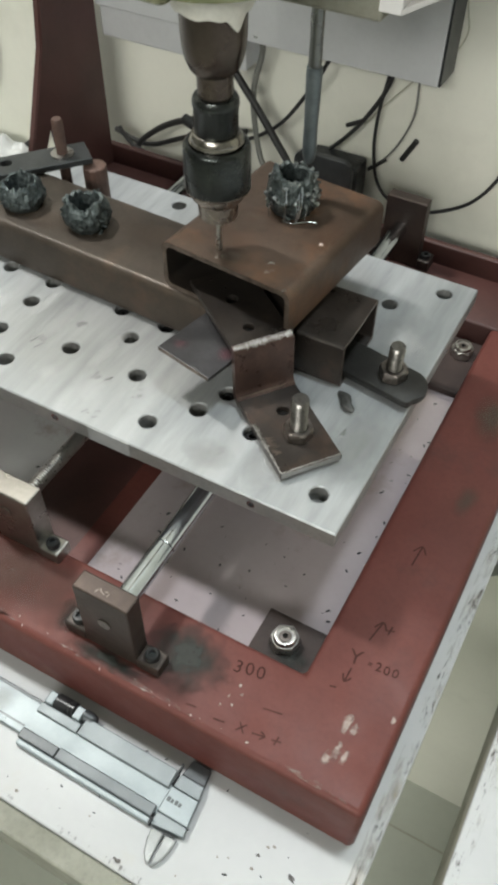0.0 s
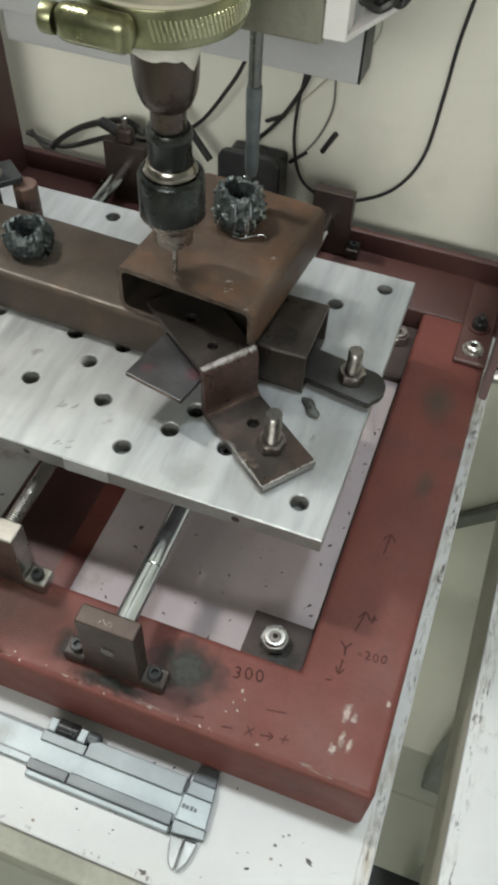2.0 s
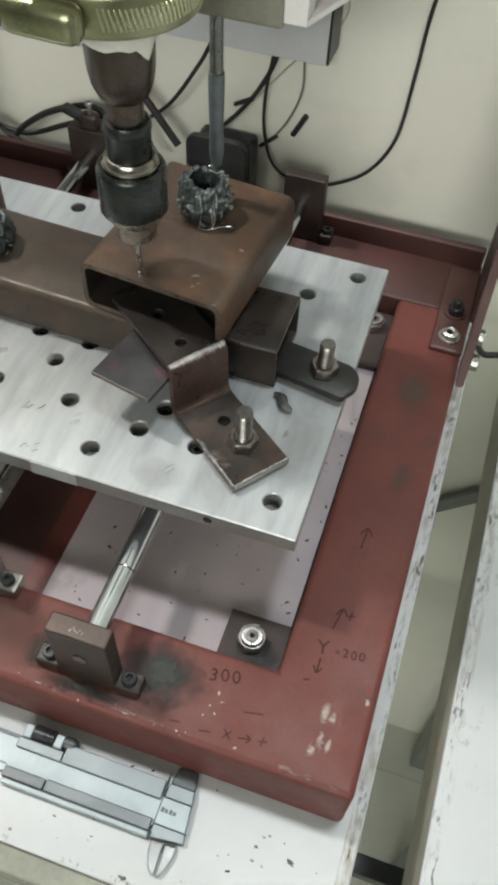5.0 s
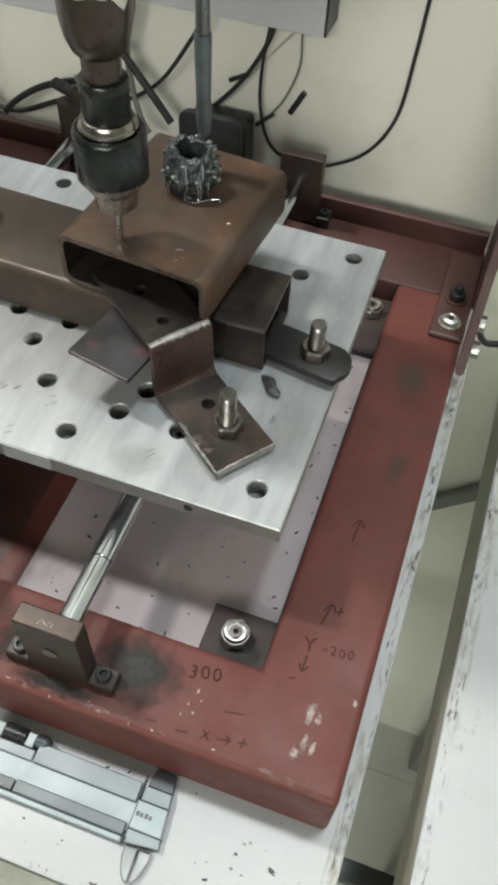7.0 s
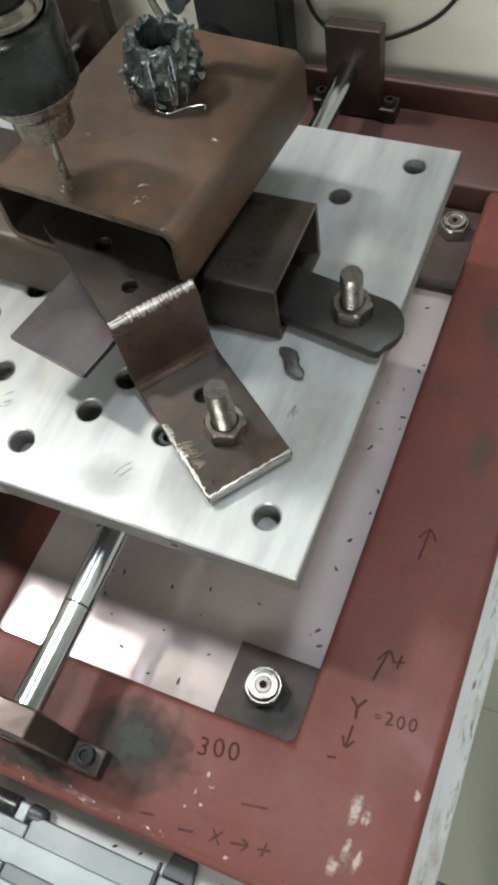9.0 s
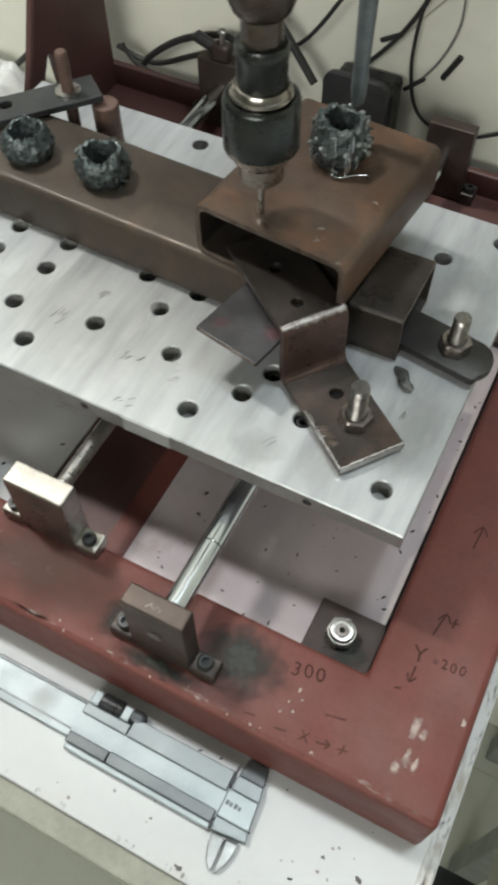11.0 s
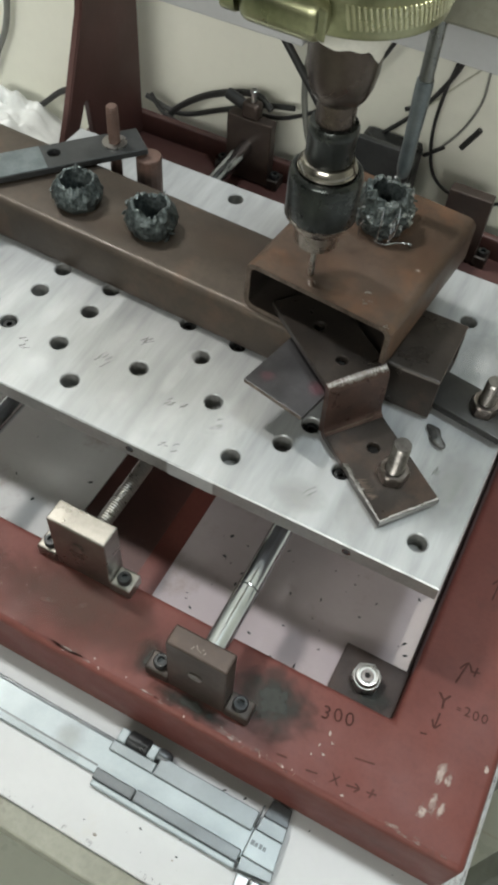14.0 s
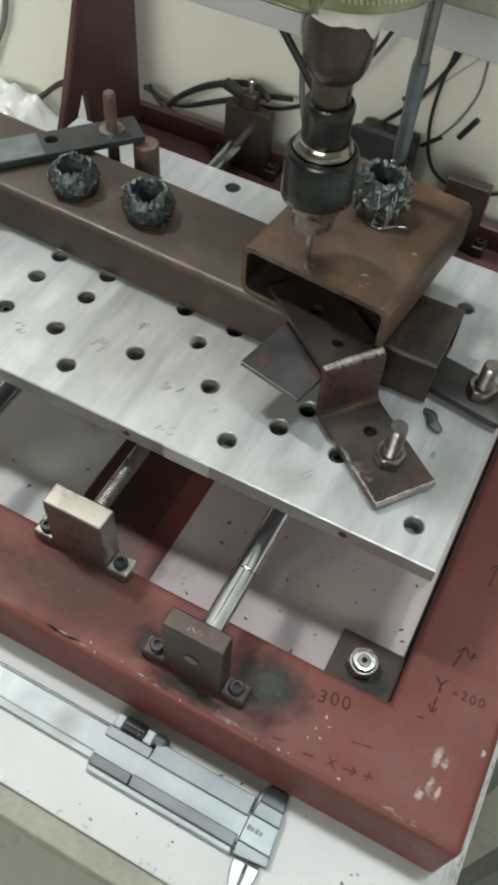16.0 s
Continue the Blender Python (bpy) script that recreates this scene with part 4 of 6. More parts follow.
def strap_mesh():
    top = slab([(-0.052, -half), (-0.0022, -half), (-0.0022, half), (-0.052, half)], [(*along(-0.0889, 0.0735), 0.0027), (*along(-0.0729, 0.0603), 0.0025)], up, up + th, 0.0003, SM)
    foot = slab([(0.0052, -half), (0.0508, -half), (0.0508, half), (0.0052, half)], [(*along(-0.0475, 0.0460), 0.0028), (*along(-0.0353, 0.0365), 0.0042)], low, low + th, 0.0003, SM)
    bm = bmesh.new()
    # the step between the two flats, bent round at top and foot
    prof = [(-0.0022, up + th), (-0.0006, up + th - 0.0003), (0.0008, up + th - 0.0014), (0.0016, up + th - 0.0034), (0.0026, low + th + 0.0034), (0.0034, low + th + 0.0011), (0.0052, low + th),
            (0.0052, low), (0.0030, low + 0.0003), (0.0004, low + 0.0016), (-0.0008, low + 0.0042), (-0.0016, up - 0.0014), (-0.0022, up)]
    sides = [[bm.verts.new(SM @ Vector((a, s, z))) for a, z in prof] for s in (-half, half)]
    bm.faces.new(sides[0]), bm.faces.new(sides[1][::-1])
    for k in range(len(prof)):
        bm.faces.new((sides[0][k], sides[0][(k + 1) % len(prof)], sides[1][(k + 1) % len(prof)], sides[1][k]))
    bmesh.ops.recalc_face_normals(bm, faces=bm.faces)
    part("step", bm, RED_STEEL, strap, "reddish bent step", smooth=50)
    return join(top, foot)


strap = thing("strap_clamp", S0 + Vector((0, 0, 0)), "dark stepped steel strap clamp bolted to the bed plate", "strap clamp")
part("strap", strap_mesh(), SCALE_STEEL, strap, smooth=30)
# Black discs added in the strap's holes stand for the shade inside them.
for hx_, hy_, hz_ in ((-0.0889, 0.0735, up), (-0.0729, 0.0603, up), (-0.0475, 0.0460, low)):
    part("bore", lathe([(0.0033, 0), (0.0033, 0.0003)], (hx_, hy_ + PY, hz_ + 0.0002), 24), BORE, strap)


# bare metal on the worn edges
def ragged(points, w, z, seed, name, label):
    """A thin ragged scrape of bare metal along a line on the strap."""
    rnd = random.Random(seed)
    bm = bmesh.new()
    (x0, y0), (x1, y1) = points
    n = 26
    d = Vector((x1 - x0, y1 - y0)).normalized()
    rows = []
    for k in range(n + 1):
        u = k / n
        c = Vector((x0 + (x1 - x0) * u, y0 + (y1 - y0) * u))
        a, b = w * rnd.uniform(0.1, 1.0), w * rnd.uniform(0.0, 0.5)
        p, q = c + Vector((-d.y, d.x)) * a, c - Vector((-d.y, d.x)) * b
        rows.append([bm.verts.new(SM @ Vector((*p, z))), bm.verts.new(SM @ Vector((*q, z)))])
    for a, b in zip(rows, rows[1:]):
        bm.faces.new((a[0], a[1], b[1], b[0]))
    bmesh.ops.recalc_face_normals(bm, faces=bm.faces)
    bmesh.ops.solidify(bm, geom=bm.faces[:], thickness=0.00008)
    return part(name, bm, BARE, strap, label)


ZT = low + th + 0.0001
ragged([(0.0505, -half + 0.0003), (0.0505, half - 0.0003)], 0.0008, ZT, 3, "worn_edge", "bright scraped edge")
ragged([(0.0240, -half + 0.0003), (0.0500, -half + 0.0003)], 0.0010, ZT, 4, "worn_edge", "bright scraped edge")
part("worn_end", box(0.05075, 0.05095, -half + 0.0004, half - 0.0004, low + 0.0004, low + th - 0.0003, 0, 1, SM), BARE, strap, "bright sawn end")
def worn_line(a0, z0, w, seed, material, name, label):
    """An uneven bright line across the strap, along a bend."""
    rnd = random.Random(seed)
    bm = bmesh.new()
    prev, n = None, 22
    for k in range(n + 1):
        y = -half + 0.0003 + (2 * half - 0.0006) * k / n
        hw = w * (0.35 + 0.9 * abs(noise.noise(Vector((k * 0.37, seed, 0)))) + 0.3 * rnd.random())
        off = 0.0005 * noise.noise(Vector((k * 0.22, seed, 4)))
        row = [bm.verts.new(SM @ Vector((a0 + off - hw, y, z0 + 0.00002))), bm.verts.new(SM @ Vector((a0 + off, y, z0 + hw * 0.35))), bm.verts.new(SM @ Vector((a0 + off + hw, y, z0 - hw * 0.8)))]
        if prev:
            for j in range(2):
                bm.faces.new((prev[j], prev[j + 1], row[j + 1], row[j]))
        prev = row
    bmesh.ops.recalc_face_normals(bm, faces=bm.faces)
    bmesh.ops.solidify(bm, geom=bm.faces[:], thickness=0.0003)
    return part(name, bm, material, strap, label, smooth=50)


def hammered_bend(seed):
    """Short bright nicks side by side, wrapped over the upper bend."""
    rnd = random.Random(seed)
    bm = bmesh.new()
    path = [(-0.0038, up + th), (-0.0022, up + th), (-0.0006, up + th - 0.0003), (0.0008, up + th - 0.0014), (0.0016, up + th - 0.0034)]
    n = 84
    for k in range(n):
        y = -half + 0.0004 + (2 * half - 0.0008) * (k + rnd.uniform(0.1, 0.9)) / n
        u = k / n
        reach = 0.45 + 0.55 * noise.noise(Vector((u * 5.0, seed, 1.0)))
        a = 1.25 - rnd.uniform(0.1, 1.2) * max(0.15, reach)
        b = 2.5 + rnd.uniform(0.0, 1.3) * max(0.1, reach)
        w = rnd.uniform(0.00006, 0.00019)
        skew = rnd.uniform(-0.0003, 0.0003)
        prev = None
        for j in range(7):
            f = a + (b - a) * j / 6
            i = min(3, int(f))
            p = Vector(path[i]).lerp(Vector(path[i + 1]), f - i) + Vector((0.00007, 0.00010))
            ww = w * (0.25 + 0.75 * math.sin(math.pi * (j + 0.5) / 7))
            yy = max(-half + 0.0002, min(half - 0.0002, y + skew * (j / 6 - 0.5)))
            row = [bm.verts.new(SM @ Vector((p.x, yy - ww, p.y))), bm.verts.new(SM @ Vector((p.x, yy + ww, p.y)))]
            if prev:
                bm.faces.new((prev[0], prev[1], row[1], row[0]))
            prev = row
    bmesh.ops.recalc_face_normals(bm, faces=bm.faces)
    bmesh.ops.solidify(bm, geom=bm.faces[:], thickness=0.00006)
    return part("hammered_wear", bm, BARE, strap, "bright hammer nicks on the bend")


def scrapes(n, a0, a1, deep, thin, seed, material, start=0.0):
    """Fine slanting scratches running in from one edge of the foot."""
    rnd = random.Random(seed)
    bm = bmesh.new()
    for k in range(n):
        a = a0 + (a1 - a0) * rnd.random()
        l = deep * rnd.uniform(0.25, 1.0)
        w = thin * rnd.uniform(0.5, 1.3)
        y = -half + 0.0002 + start * rnd.uniform(0.7, 1.3)
        z = low + th + 0.00008 + 0.00003 * rnd.random()
        p, q = Vector((a, y, z)), Vector((a + l * rnd.uniform(0.2, 0.6), y + l, z))
        vs = [bm.verts.new(SM @ v) for v in (p - Vector((w, 0, 0)), p + Vector((w, 0, 0)), q + Vector((w * 0.3, 0, 0)), q - Vector((w * 0.3, 0, 0)))]
        bm.faces.new(vs)
    bmesh.ops.recalc_face_normals(bm, faces=bm.faces)
    bmesh.ops.solidify(bm, geom=bm.faces[:], thickness=0.00005)
    return part("scratched_patch", bm, material, strap, "bright slanting scratches")


hammered_bend(3.3)
worn_line(-0.0012, up + th - 0.0001, 0.0005, 3.3, WORN, "worn_bend", "scraped bend")
scrapes(44, 0.0205, 0.0345, 0.0021, 0.00030, 5, ZINC)
scrapes(44, 0.0290, 0.0400, 0.0034, 0.00030, 8, WORN, 0.0022)
worn_line(0.0040, low + th + 0.0007, 0.0008, 8.1, WORN, "worn_bend", "brownish worn bend")


def bolt(x, y, z, top, r, across, nut_h, parent, start):
    part("shank", threaded((x, y, -0.006), r, top + 0.006, 0.0016, 24, 0.0004), THREAD, parent, "worn threaded stud", smooth=12)
    part("nut", hex_nut((x, y, z), across, nut_h, r, start), BOLT_STEEL, parent, "worn hexagon nut", smooth=25)


bolt(-0.0353, 0.0365 + PY, low + th, 0.0275, 0.0038, 0.0118, 0.0056, strap, 0.3)

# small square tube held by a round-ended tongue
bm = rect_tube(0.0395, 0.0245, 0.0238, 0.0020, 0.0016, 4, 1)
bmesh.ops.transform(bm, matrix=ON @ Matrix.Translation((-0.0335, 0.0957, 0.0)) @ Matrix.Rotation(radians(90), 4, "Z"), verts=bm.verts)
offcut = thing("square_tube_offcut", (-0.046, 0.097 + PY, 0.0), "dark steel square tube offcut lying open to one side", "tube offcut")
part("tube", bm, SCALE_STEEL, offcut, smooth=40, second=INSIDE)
rim = rect_tube(0.0393, 0.0243, 0.0002, 0.0016, 0.0015, 4)
part("cut_face", placed(rim, ON @ Matrix.Translation((-0.03335, 0.0957, 0.0001)) @ Matrix.Rotation(radians(90), 4, "Z")), WORN, offcut, "worn lighter sawn face")
tongue = thing("tongue_clamp", (-0.0128, 0.0880 + PY, 0.003), "dark flat clamp bar with a rounded end and a bolt", "clamp bar")
TD = math.atan2(-0.16, 0.987)
pts = [(-0.036, -0.0103), (0.0060, -0.0103), (0.0076, -0.0094)] + [(0.0002 + 0.0104 * math.cos(radians(q)), 0.0105 * math.sin(radians(q))) for q in range(-40, 95, 15)] + [(-0.036, 0.0105)]
part("bar", prism(pts, 0.0030, 0.0068, 0.0004, ON @ Matrix.Translation((-0.0062, 0.0868, 0)) @ Matrix.Rotation(TD, 4, "Z")), BLACK_BAR, tongue, smooth=30)
bolt(-0.0128, 0.0885 + PY, 0.0068, 0.0255, 0.0036, 0.0118, 0.0058, tongue, 0.1)

# strap clamp at the far side of the long tube
RED_RUST = mat("red_brown_rust", (0.075, 0.044, 0.034), (0.125, 0.072, 0.055), (0.45, 0.7), metal=0.2, scale=120, fine=700, bump=0.2, mix_fine=0.4)
far = thing("strap_clamp", (-0.2335, 0.1378 + PY, 0.0), "dark grey flat clamp bar with a rusty stud", "strap clamp")
AD = Vector((-0.64, -0.77, 0)).normalized()
tip = Vector((-0.2232, 0.1500 + PY, 0))
m = Matrix.Translation(tip) @ Matrix.Rotation(math.atan2(AD.y, AD.x), 4, "Z")
part("bar", slab([(0.0015, -0.0095), (0.150, -0.0095), (0.150, 0.0095), (0.0015, 0.0095)], [(0.0470, -0.002, 0.0032), (0.0150, 0.001, 0.0042)], A_H + 0.0014, A_H + 0.0050, 0.0004, m), DARK_STEEL, far, smooth=30)
part("ground_face", box(0.0530, 0.1495, -0.0092, 0.0092, A_H + 0.0050, A_H + 0.0052, 0, 1, m), BLUE_STEEL, far, "paler blue-grey end of the bar")
part("stud", threaded((-0.2335, 0.1378 + PY, 0.0), 0.0031, 0.0520, 0.0014, 20), RED_RUST, far, "rusty threaded stud", smooth=30)
part("washer", torus_profile([(0.0032, 0), (0.0064, 0), (0.0064, 0.0010), (0.0032, 0.0010)], (-0.2335, 0.1378 + PY, A_H + 0.0050), 28), ZINC, far, smooth=40)
part("spacer", lathe([(0.0062, 0), (0.0068, 0.0006), (0.0068, 0.0245), (0.0064, 0.0252), (0.0046, 0.0256)], (-0.2180, 0.1450 + PY, 0), 14), RED_RUST, far, "reddish rusty turned spacer", smooth=20)

# rings of burnt swarf round the drilled holes


def swarf_ring(at, r_in, r_out, height, seed, label, wires, curls, lumps):
    rnd = random.Random(seed)
    ob = thing("swarf_collar", at, label, "swarf ring", "rings of swarf")
    bm = bmesh.new()
    n, rows = 56, []
    prof = [(r_in * 0.95, 0.0), (r_out * 0.80, 0.0), (r_out * 1.0, height * 0.22), (r_out * 1.05, height * 0.50), (r_out * 0.96, height * 0.78), (r_out * 0.80, height * 1.0), (r_in * 1.02, height * 0.98), (r_in * 0.92, height * 0.6), (r_in * 0.85, height * 0.08)]
    fine = []
    for j in range(len(prof) - 1):
        fine += [(prof[j][0] + (prof[j + 1][0] - prof[j][0]) * u / 3, prof[j][1] + (prof[j + 1][1] - prof[j][1]) * u / 3, j + u / 3) for u in range(3)]
    fine.append((*prof[-1], len(prof) - 1.0))
    n = 84
    for r, z, j in fine:
        row = []
        for k in range(n):
            a = 2 * math.pi * k / n
            v = Vector((math.cos(a) * r * 420 + seed, math.sin(a) * r * 420, z * 420 + (3.0 if j > 5.5 else 0.0)))
            w = noise.noise(v * 0.55) * 0.10 + noise.noise(v * 1.3) * 0.09 + noise.noise(v * 2.9) * 0.05
            rr = r * (1 + (w if 0.5 < j < 7.5 else 0.2 * w))
            top = max(0.0, 1 - abs(j - 5.5) / 1.6)
            lift = top * height * (noise.noise(Vector((math.cos(a) * 1.6 + seed * 2, math.sin(a) * 1.6, 3))) * 0.30 + noise.noise(Vector((math.cos(a) * 5 + seed, math.sin(a) * 5, 8))) * 0.18)
            row.append(bm.verts.new((at[0] + rr * math.cos(a), at[1] + rr * math.sin(a), at[2] + z + lift)))
        rows.append(row)
    for a, b in zip(rows, rows[1:]):
        for k in range(n):
            bm.faces.new((a[k], a[(k + 1) % n], b[(k + 1) % n], b[k]))
    bmesh.ops.recalc_face_normals(bm, faces=bm.faces)
    part("crust", bm, SWARF, ob, "blue-black burnt crust", smooth=40)
    part("bore", lathe([(r_in * 1.0, 0.0003), (r_in * 1.0, 0.0008)], at, 32), SWARF_DARK, ob, "black oily bore")
    bm = bmesh.new()
    for _ in range(curls):
        a, z = rnd.uniform(0, 6.283), height * rnd.uniform(0.02, 1.02)
        r = r_out * (0.88 + 0.22 * math.sin(math.pi * min(z / height, 1.0)))
        x, y = at[0] + r * math.cos(a), at[1] + r * math.sin(a)
        s = rnd.uniform(0.0006, 0.0017)
        t = Vector((rnd.uniform(-1, 1), rnd.uniform(-1, 1), rnd.uniform(-0.6, 1))).normalized() * s
        c = Vector((math.cos(a), math.sin(a), 0)) * s * 0.4
        p = Vector((x, y, at[2] + z))
        pipe([p - t, p + c, p + t * 0.9], s * rnd.uniform(0.28, 0.5), 5, bm, 3)
    part("curled_swarf", bm, SWARF, ob, "curled blue swarf", smooth=60, kind="stuff")
    bm = bmesh.new()
    for _ in range(lumps):
        a, z = rnd.uniform(0, 6.283), height * (1.0 - 0.75 * rnd.random() ** 2)
        r = r_out * (0.92 + 0.14 * math.sin(math.pi * min(z / height, 1.0))) - 0.0010 * (z > 0.8 * height)
        tmp = bmesh.new()
        bmesh.ops.create_icosphere(tmp, subdivisions=2, radius=1.0)
        s, off = rnd.uniform(0.0007, 0.0015), rnd.uniform(0, 50)
        for v in tmp.verts:
            c = v.co.copy()
            v.co = Vector((c.x * 1.25, c.y * 0.8, c.z)) * s * (1 + 0.9 * noise.noise(c * 1.4 + Vector((off, 0, 0))) + 0.5 * noise.noise(c * 3.5 + Vector((off, 3, 0))))
        join(bm, tmp, Matrix.Translation((at[0] + r * math.cos(a), at[1] + r * math.sin(a), at[2] + z)) @ Matrix.Rotation(off, 4, "Z") @ Matrix.Rotation(off * 1.7, 4, "X"))
    if lumps:
        part("foil_lump", bm, FOIL, ob, "crumpled grey foil lumps", smooth=30, kind="stuff")
    bm = bmesh.new()
    for k in range(wires):
        a = rnd.uniform(-2.4, -0.5)
        x, y = at[0] + r_out * 1.05 * math.cos(a), at[1] + r_out * 1.05 * math.sin(a)
        h = height * rnd.uniform(0.4, 1.0)
        pipe([(x, y, at[2] + h), (x + rnd.uniform(-0.001, 0.001), y - 0.001, at[2] + h * 0.5), (x + rnd.uniform(-0.001, 0.001), y - 0.0012, at[2] + 0.0004)], 0.00028, 5, bm, 4)
    if wires:
        part("strands", bm, BRIGHT, ob, "thin bright steel strands", smooth=60)
    return ob


swarf_ring((-0.2265, 0.0945 + PY, A_H), 0.0074, 0.0112, 0.0140, 3.1, "ring of blue-black burnt swarf on the long tube", 0, 8, 0)
swarf_ring((-0.1862, 0.0960 + PY, A_H), 0.0074, 0.0114, 0.0150, 7.7, "ring of blue-black burnt swarf on the long tube", 0, 8, 0)
swarf_ring((-0.0855, 0.1250 + PY, B_Z + BH), 0.0072, 0.0116, 0.0185, 12.4, "tall ring of burnt swarf on the rusty tube", 7, 40, 40)
part("steel_strand", pipe([(-0.0840, 0.1130 + PY, B_Z + BH + 0.0006), (-0.0790, 0.1120 + PY, B_Z + BH + 0.0012), (-0.0750, 0.1165 + PY, B_Z + BH + 0.0006), (-0.0700, 0.1185 + PY, B_Z + BH + 0.0009), (-0.0690, 0.1170 + PY, B_Z + BH + 0.0004)], 0.0004, 6),
     BRIGHT, None, "thin curled steel strand on the rusty tube", smooth=60, category="steel strand")

# drill chips
TUBE_TOP = B_Z + BH
for at, n, spread, size, seed in (((-0.0955, 0.0752), 5, 0.0022, 0.0007, 5), ((-0.0742, 0.0818), 4, 0.0010, 0.0011, 8), ((-0.0728, 0.0770), 5, 0.0026, 0.0009, 9), ((-0.0600, 0.1050), 2, 0.0010, 0.0008, 11), ((-0.0602, 0.0682), 2, 0.0006, 0.0009, 12), ((-0.1010, 0.0960), 3, 0.0030, 0.0007, 13)):
    part("drill_chips", chips(bmesh.new(), n, at[0], at[1] + PY, TUBE_TOP, spread, size, seed), ZINC, None, "bright curled steel chips lying on the rusty tube", kind="stuff", category="swarf")


def crumbs(n, x0, x1, y0, y1, z, size, seed):
    """Irregular crumbs of swarf strewn over a rectangle."""
    rnd = random.Random(seed)
    bm = bmesh.new()
    for _ in range(n):
        x, y, s = rnd.uniform(x0, x1), rnd.uniform(y0, y1), size * rnd.uniform(0.35, 1.0) ** 1.6
        tmp = bmesh.new()
        bmesh.ops.create_icosphere(tmp, subdivisions=1, radius=1.0)
        a = rnd.uniform(0, 3.14)
        for v in tmp.verts:
            v.co = v.co * rnd.uniform(0.6, 1.2)
            v.co = Vector((v.co.x * s * 1.7, v.co.y * s * 0.8, max(v.co.z, -0.3) * s * 0.5))
        join(bm, tmp, Matrix.Translation((x, y, z + s * 0.15)) @ Matrix.Rotation(a, 4, "Z"))
    return bm


part("dark_swarf", crumbs(44, -0.105, 0.002, -0.034, 0.03, SHEET_TOP, 0.0010, 6), SWARF_DARK, None, "dark swarf crumbs strewn on the sheet under the bed", kind="stuff", category="swarf")
part("dark_swarf", crumbs(22, -0.012, 0.003, 0.02, 0.16, SHEET_TOP, 0.0010, 2), SWARF_DARK, None, "dark swarf crumbs along the inside of the frame", kind="stuff", category="swarf")
part("dark_swarf", crumbs(16, -0.235, -0.165, -0.034, 0.02, SHEET_TOP, 0.0011, 4), SWARF_DARK, None, "dark swarf crumbs on the sheet", kind="stuff", category="swarf")
part("dark_swarf", crumbs(30, -0.10, 0.05, -0.125, -0.080, BENCH_TOP, 0.0008, 7), SWARF_DARK, None, "dark swarf specks on the white bench", kind="stuff", category="swarf")
SCX, SCY = -0.0262, 0.0680
SWARF_GREY = mat("dull_grey_brown_scrap", (0.045, 0.045, 0.043), (0.092, 0.090, 0.085), (0.4, 0.6), metal=0.4, scale=300, fine=900, bump=0.3)
bit = thing("steel_scrap", (SCX, SCY + PY, 0.0), "small dark twisted steel scrap on the bed plate", "steel scrap")
bm = bmesh.new()
bmesh.ops.create_icosphere(bm, subdivisions=3, radius=1.0)
for v in bm.verts:
    w = noise.noise(v.co * 1.7) * 0.35 + noise.noise(v.co * 4.1) * 0.25
    u = v.co.y
    v.co = Vector((SCX + v.co.x * (0.0022 + 0.0032 * abs(u)) * (1 + w) + u * 0.0034, SCY + PY - u * 0.0052, max(0.0, 0.0016 + v.co.z * 0.0020 * (1 + w))))
part("scrap", bm, SWARF_GREY, bit, smooth=60)

# ---- drill ----
TX, TY = -0.0988, 0.0765
drill = thing("power_drill", (TX, TY, B_Z + BH), "hand drill body clamped upright with a keyless chuck and bit", "power drill")
T = (TX, TY, 0)


def drill_bit(x, y, z0, z1, r):
    """A twist bit: two flutes winding up a round shank."""
    bm = bmesh.new()
    rows, n, steps = [], 20, 44
    for s in range(steps + 1):
        u = s / steps
        z = z0 + (z1 - z0) * u
        tip_r = min(1.0, u * 9)
        row = []
        for k in range(n):
            a = 2 * math.pi * k / n
            flute = 0.82 + 0.18 * min(1.0, abs(math.sin(a)) * 1.7)
            rr = r * tip_r * flute
            b = a + u * 7.0
            row.append(bm.verts.new((x + rr * math.cos(b), y + rr * math.sin(b), z)))
        rows.append(row)
    for a, b in zip(rows, rows[1:]):
        for k in range(n):
            bm.faces.new((a[k], a[(k + 1) % n], b[(k + 1) % n], b[k]))
    bmesh.ops.remove_doubles(bm, verts=bm.verts, dist=1e-6)
    bmesh.ops.recalc_face_normals(bm, faces=bm.faces)
    return bm


part("drill_bit", drill_bit(TX, TY, B_Z + BH - 0.0010, 0.0710, 0.0013), ZINC, drill, "grey twist drill bit", smooth=50)
chuck = part("chuck", lathe([(0.0092, 0.0826), (0.0132, 0.0830), (0.0138, 0.0842), (0.0138, 0.0920), (0.0138, 0.0924), (0.0138, 0.1014), (0.0134, 0.1026), (0.0124, 0.1034), (0.0116, 0.1034), (0.0110, 0.1026)], T, 64), CHUCK, drill, "blackened keyless chuck sleeve", smooth=35)
part("chuck_nose", lathe([(0.0020, 0.0692), (0.0076, 0.0692), (0.0083, 0.0699), (0.0088, 0.0768), (0.0110, 0.0792), (0.0115, 0.0802), (0.0115, 0.0840)], T, 48), NOSE, chuck, "worn bare steel nose with jaws", smooth=35)
for k in range(3):
    a = radians(30 + 120 * k)
    part("jaw", box(-0.0008, 0.0008, 0.0012, 0.0032, 0.0684, 0.0692, 0.0002, 1, Matrix.Translation(T) @ Matrix.Rotation(a, 4, "Z")), ZINC, chuck)
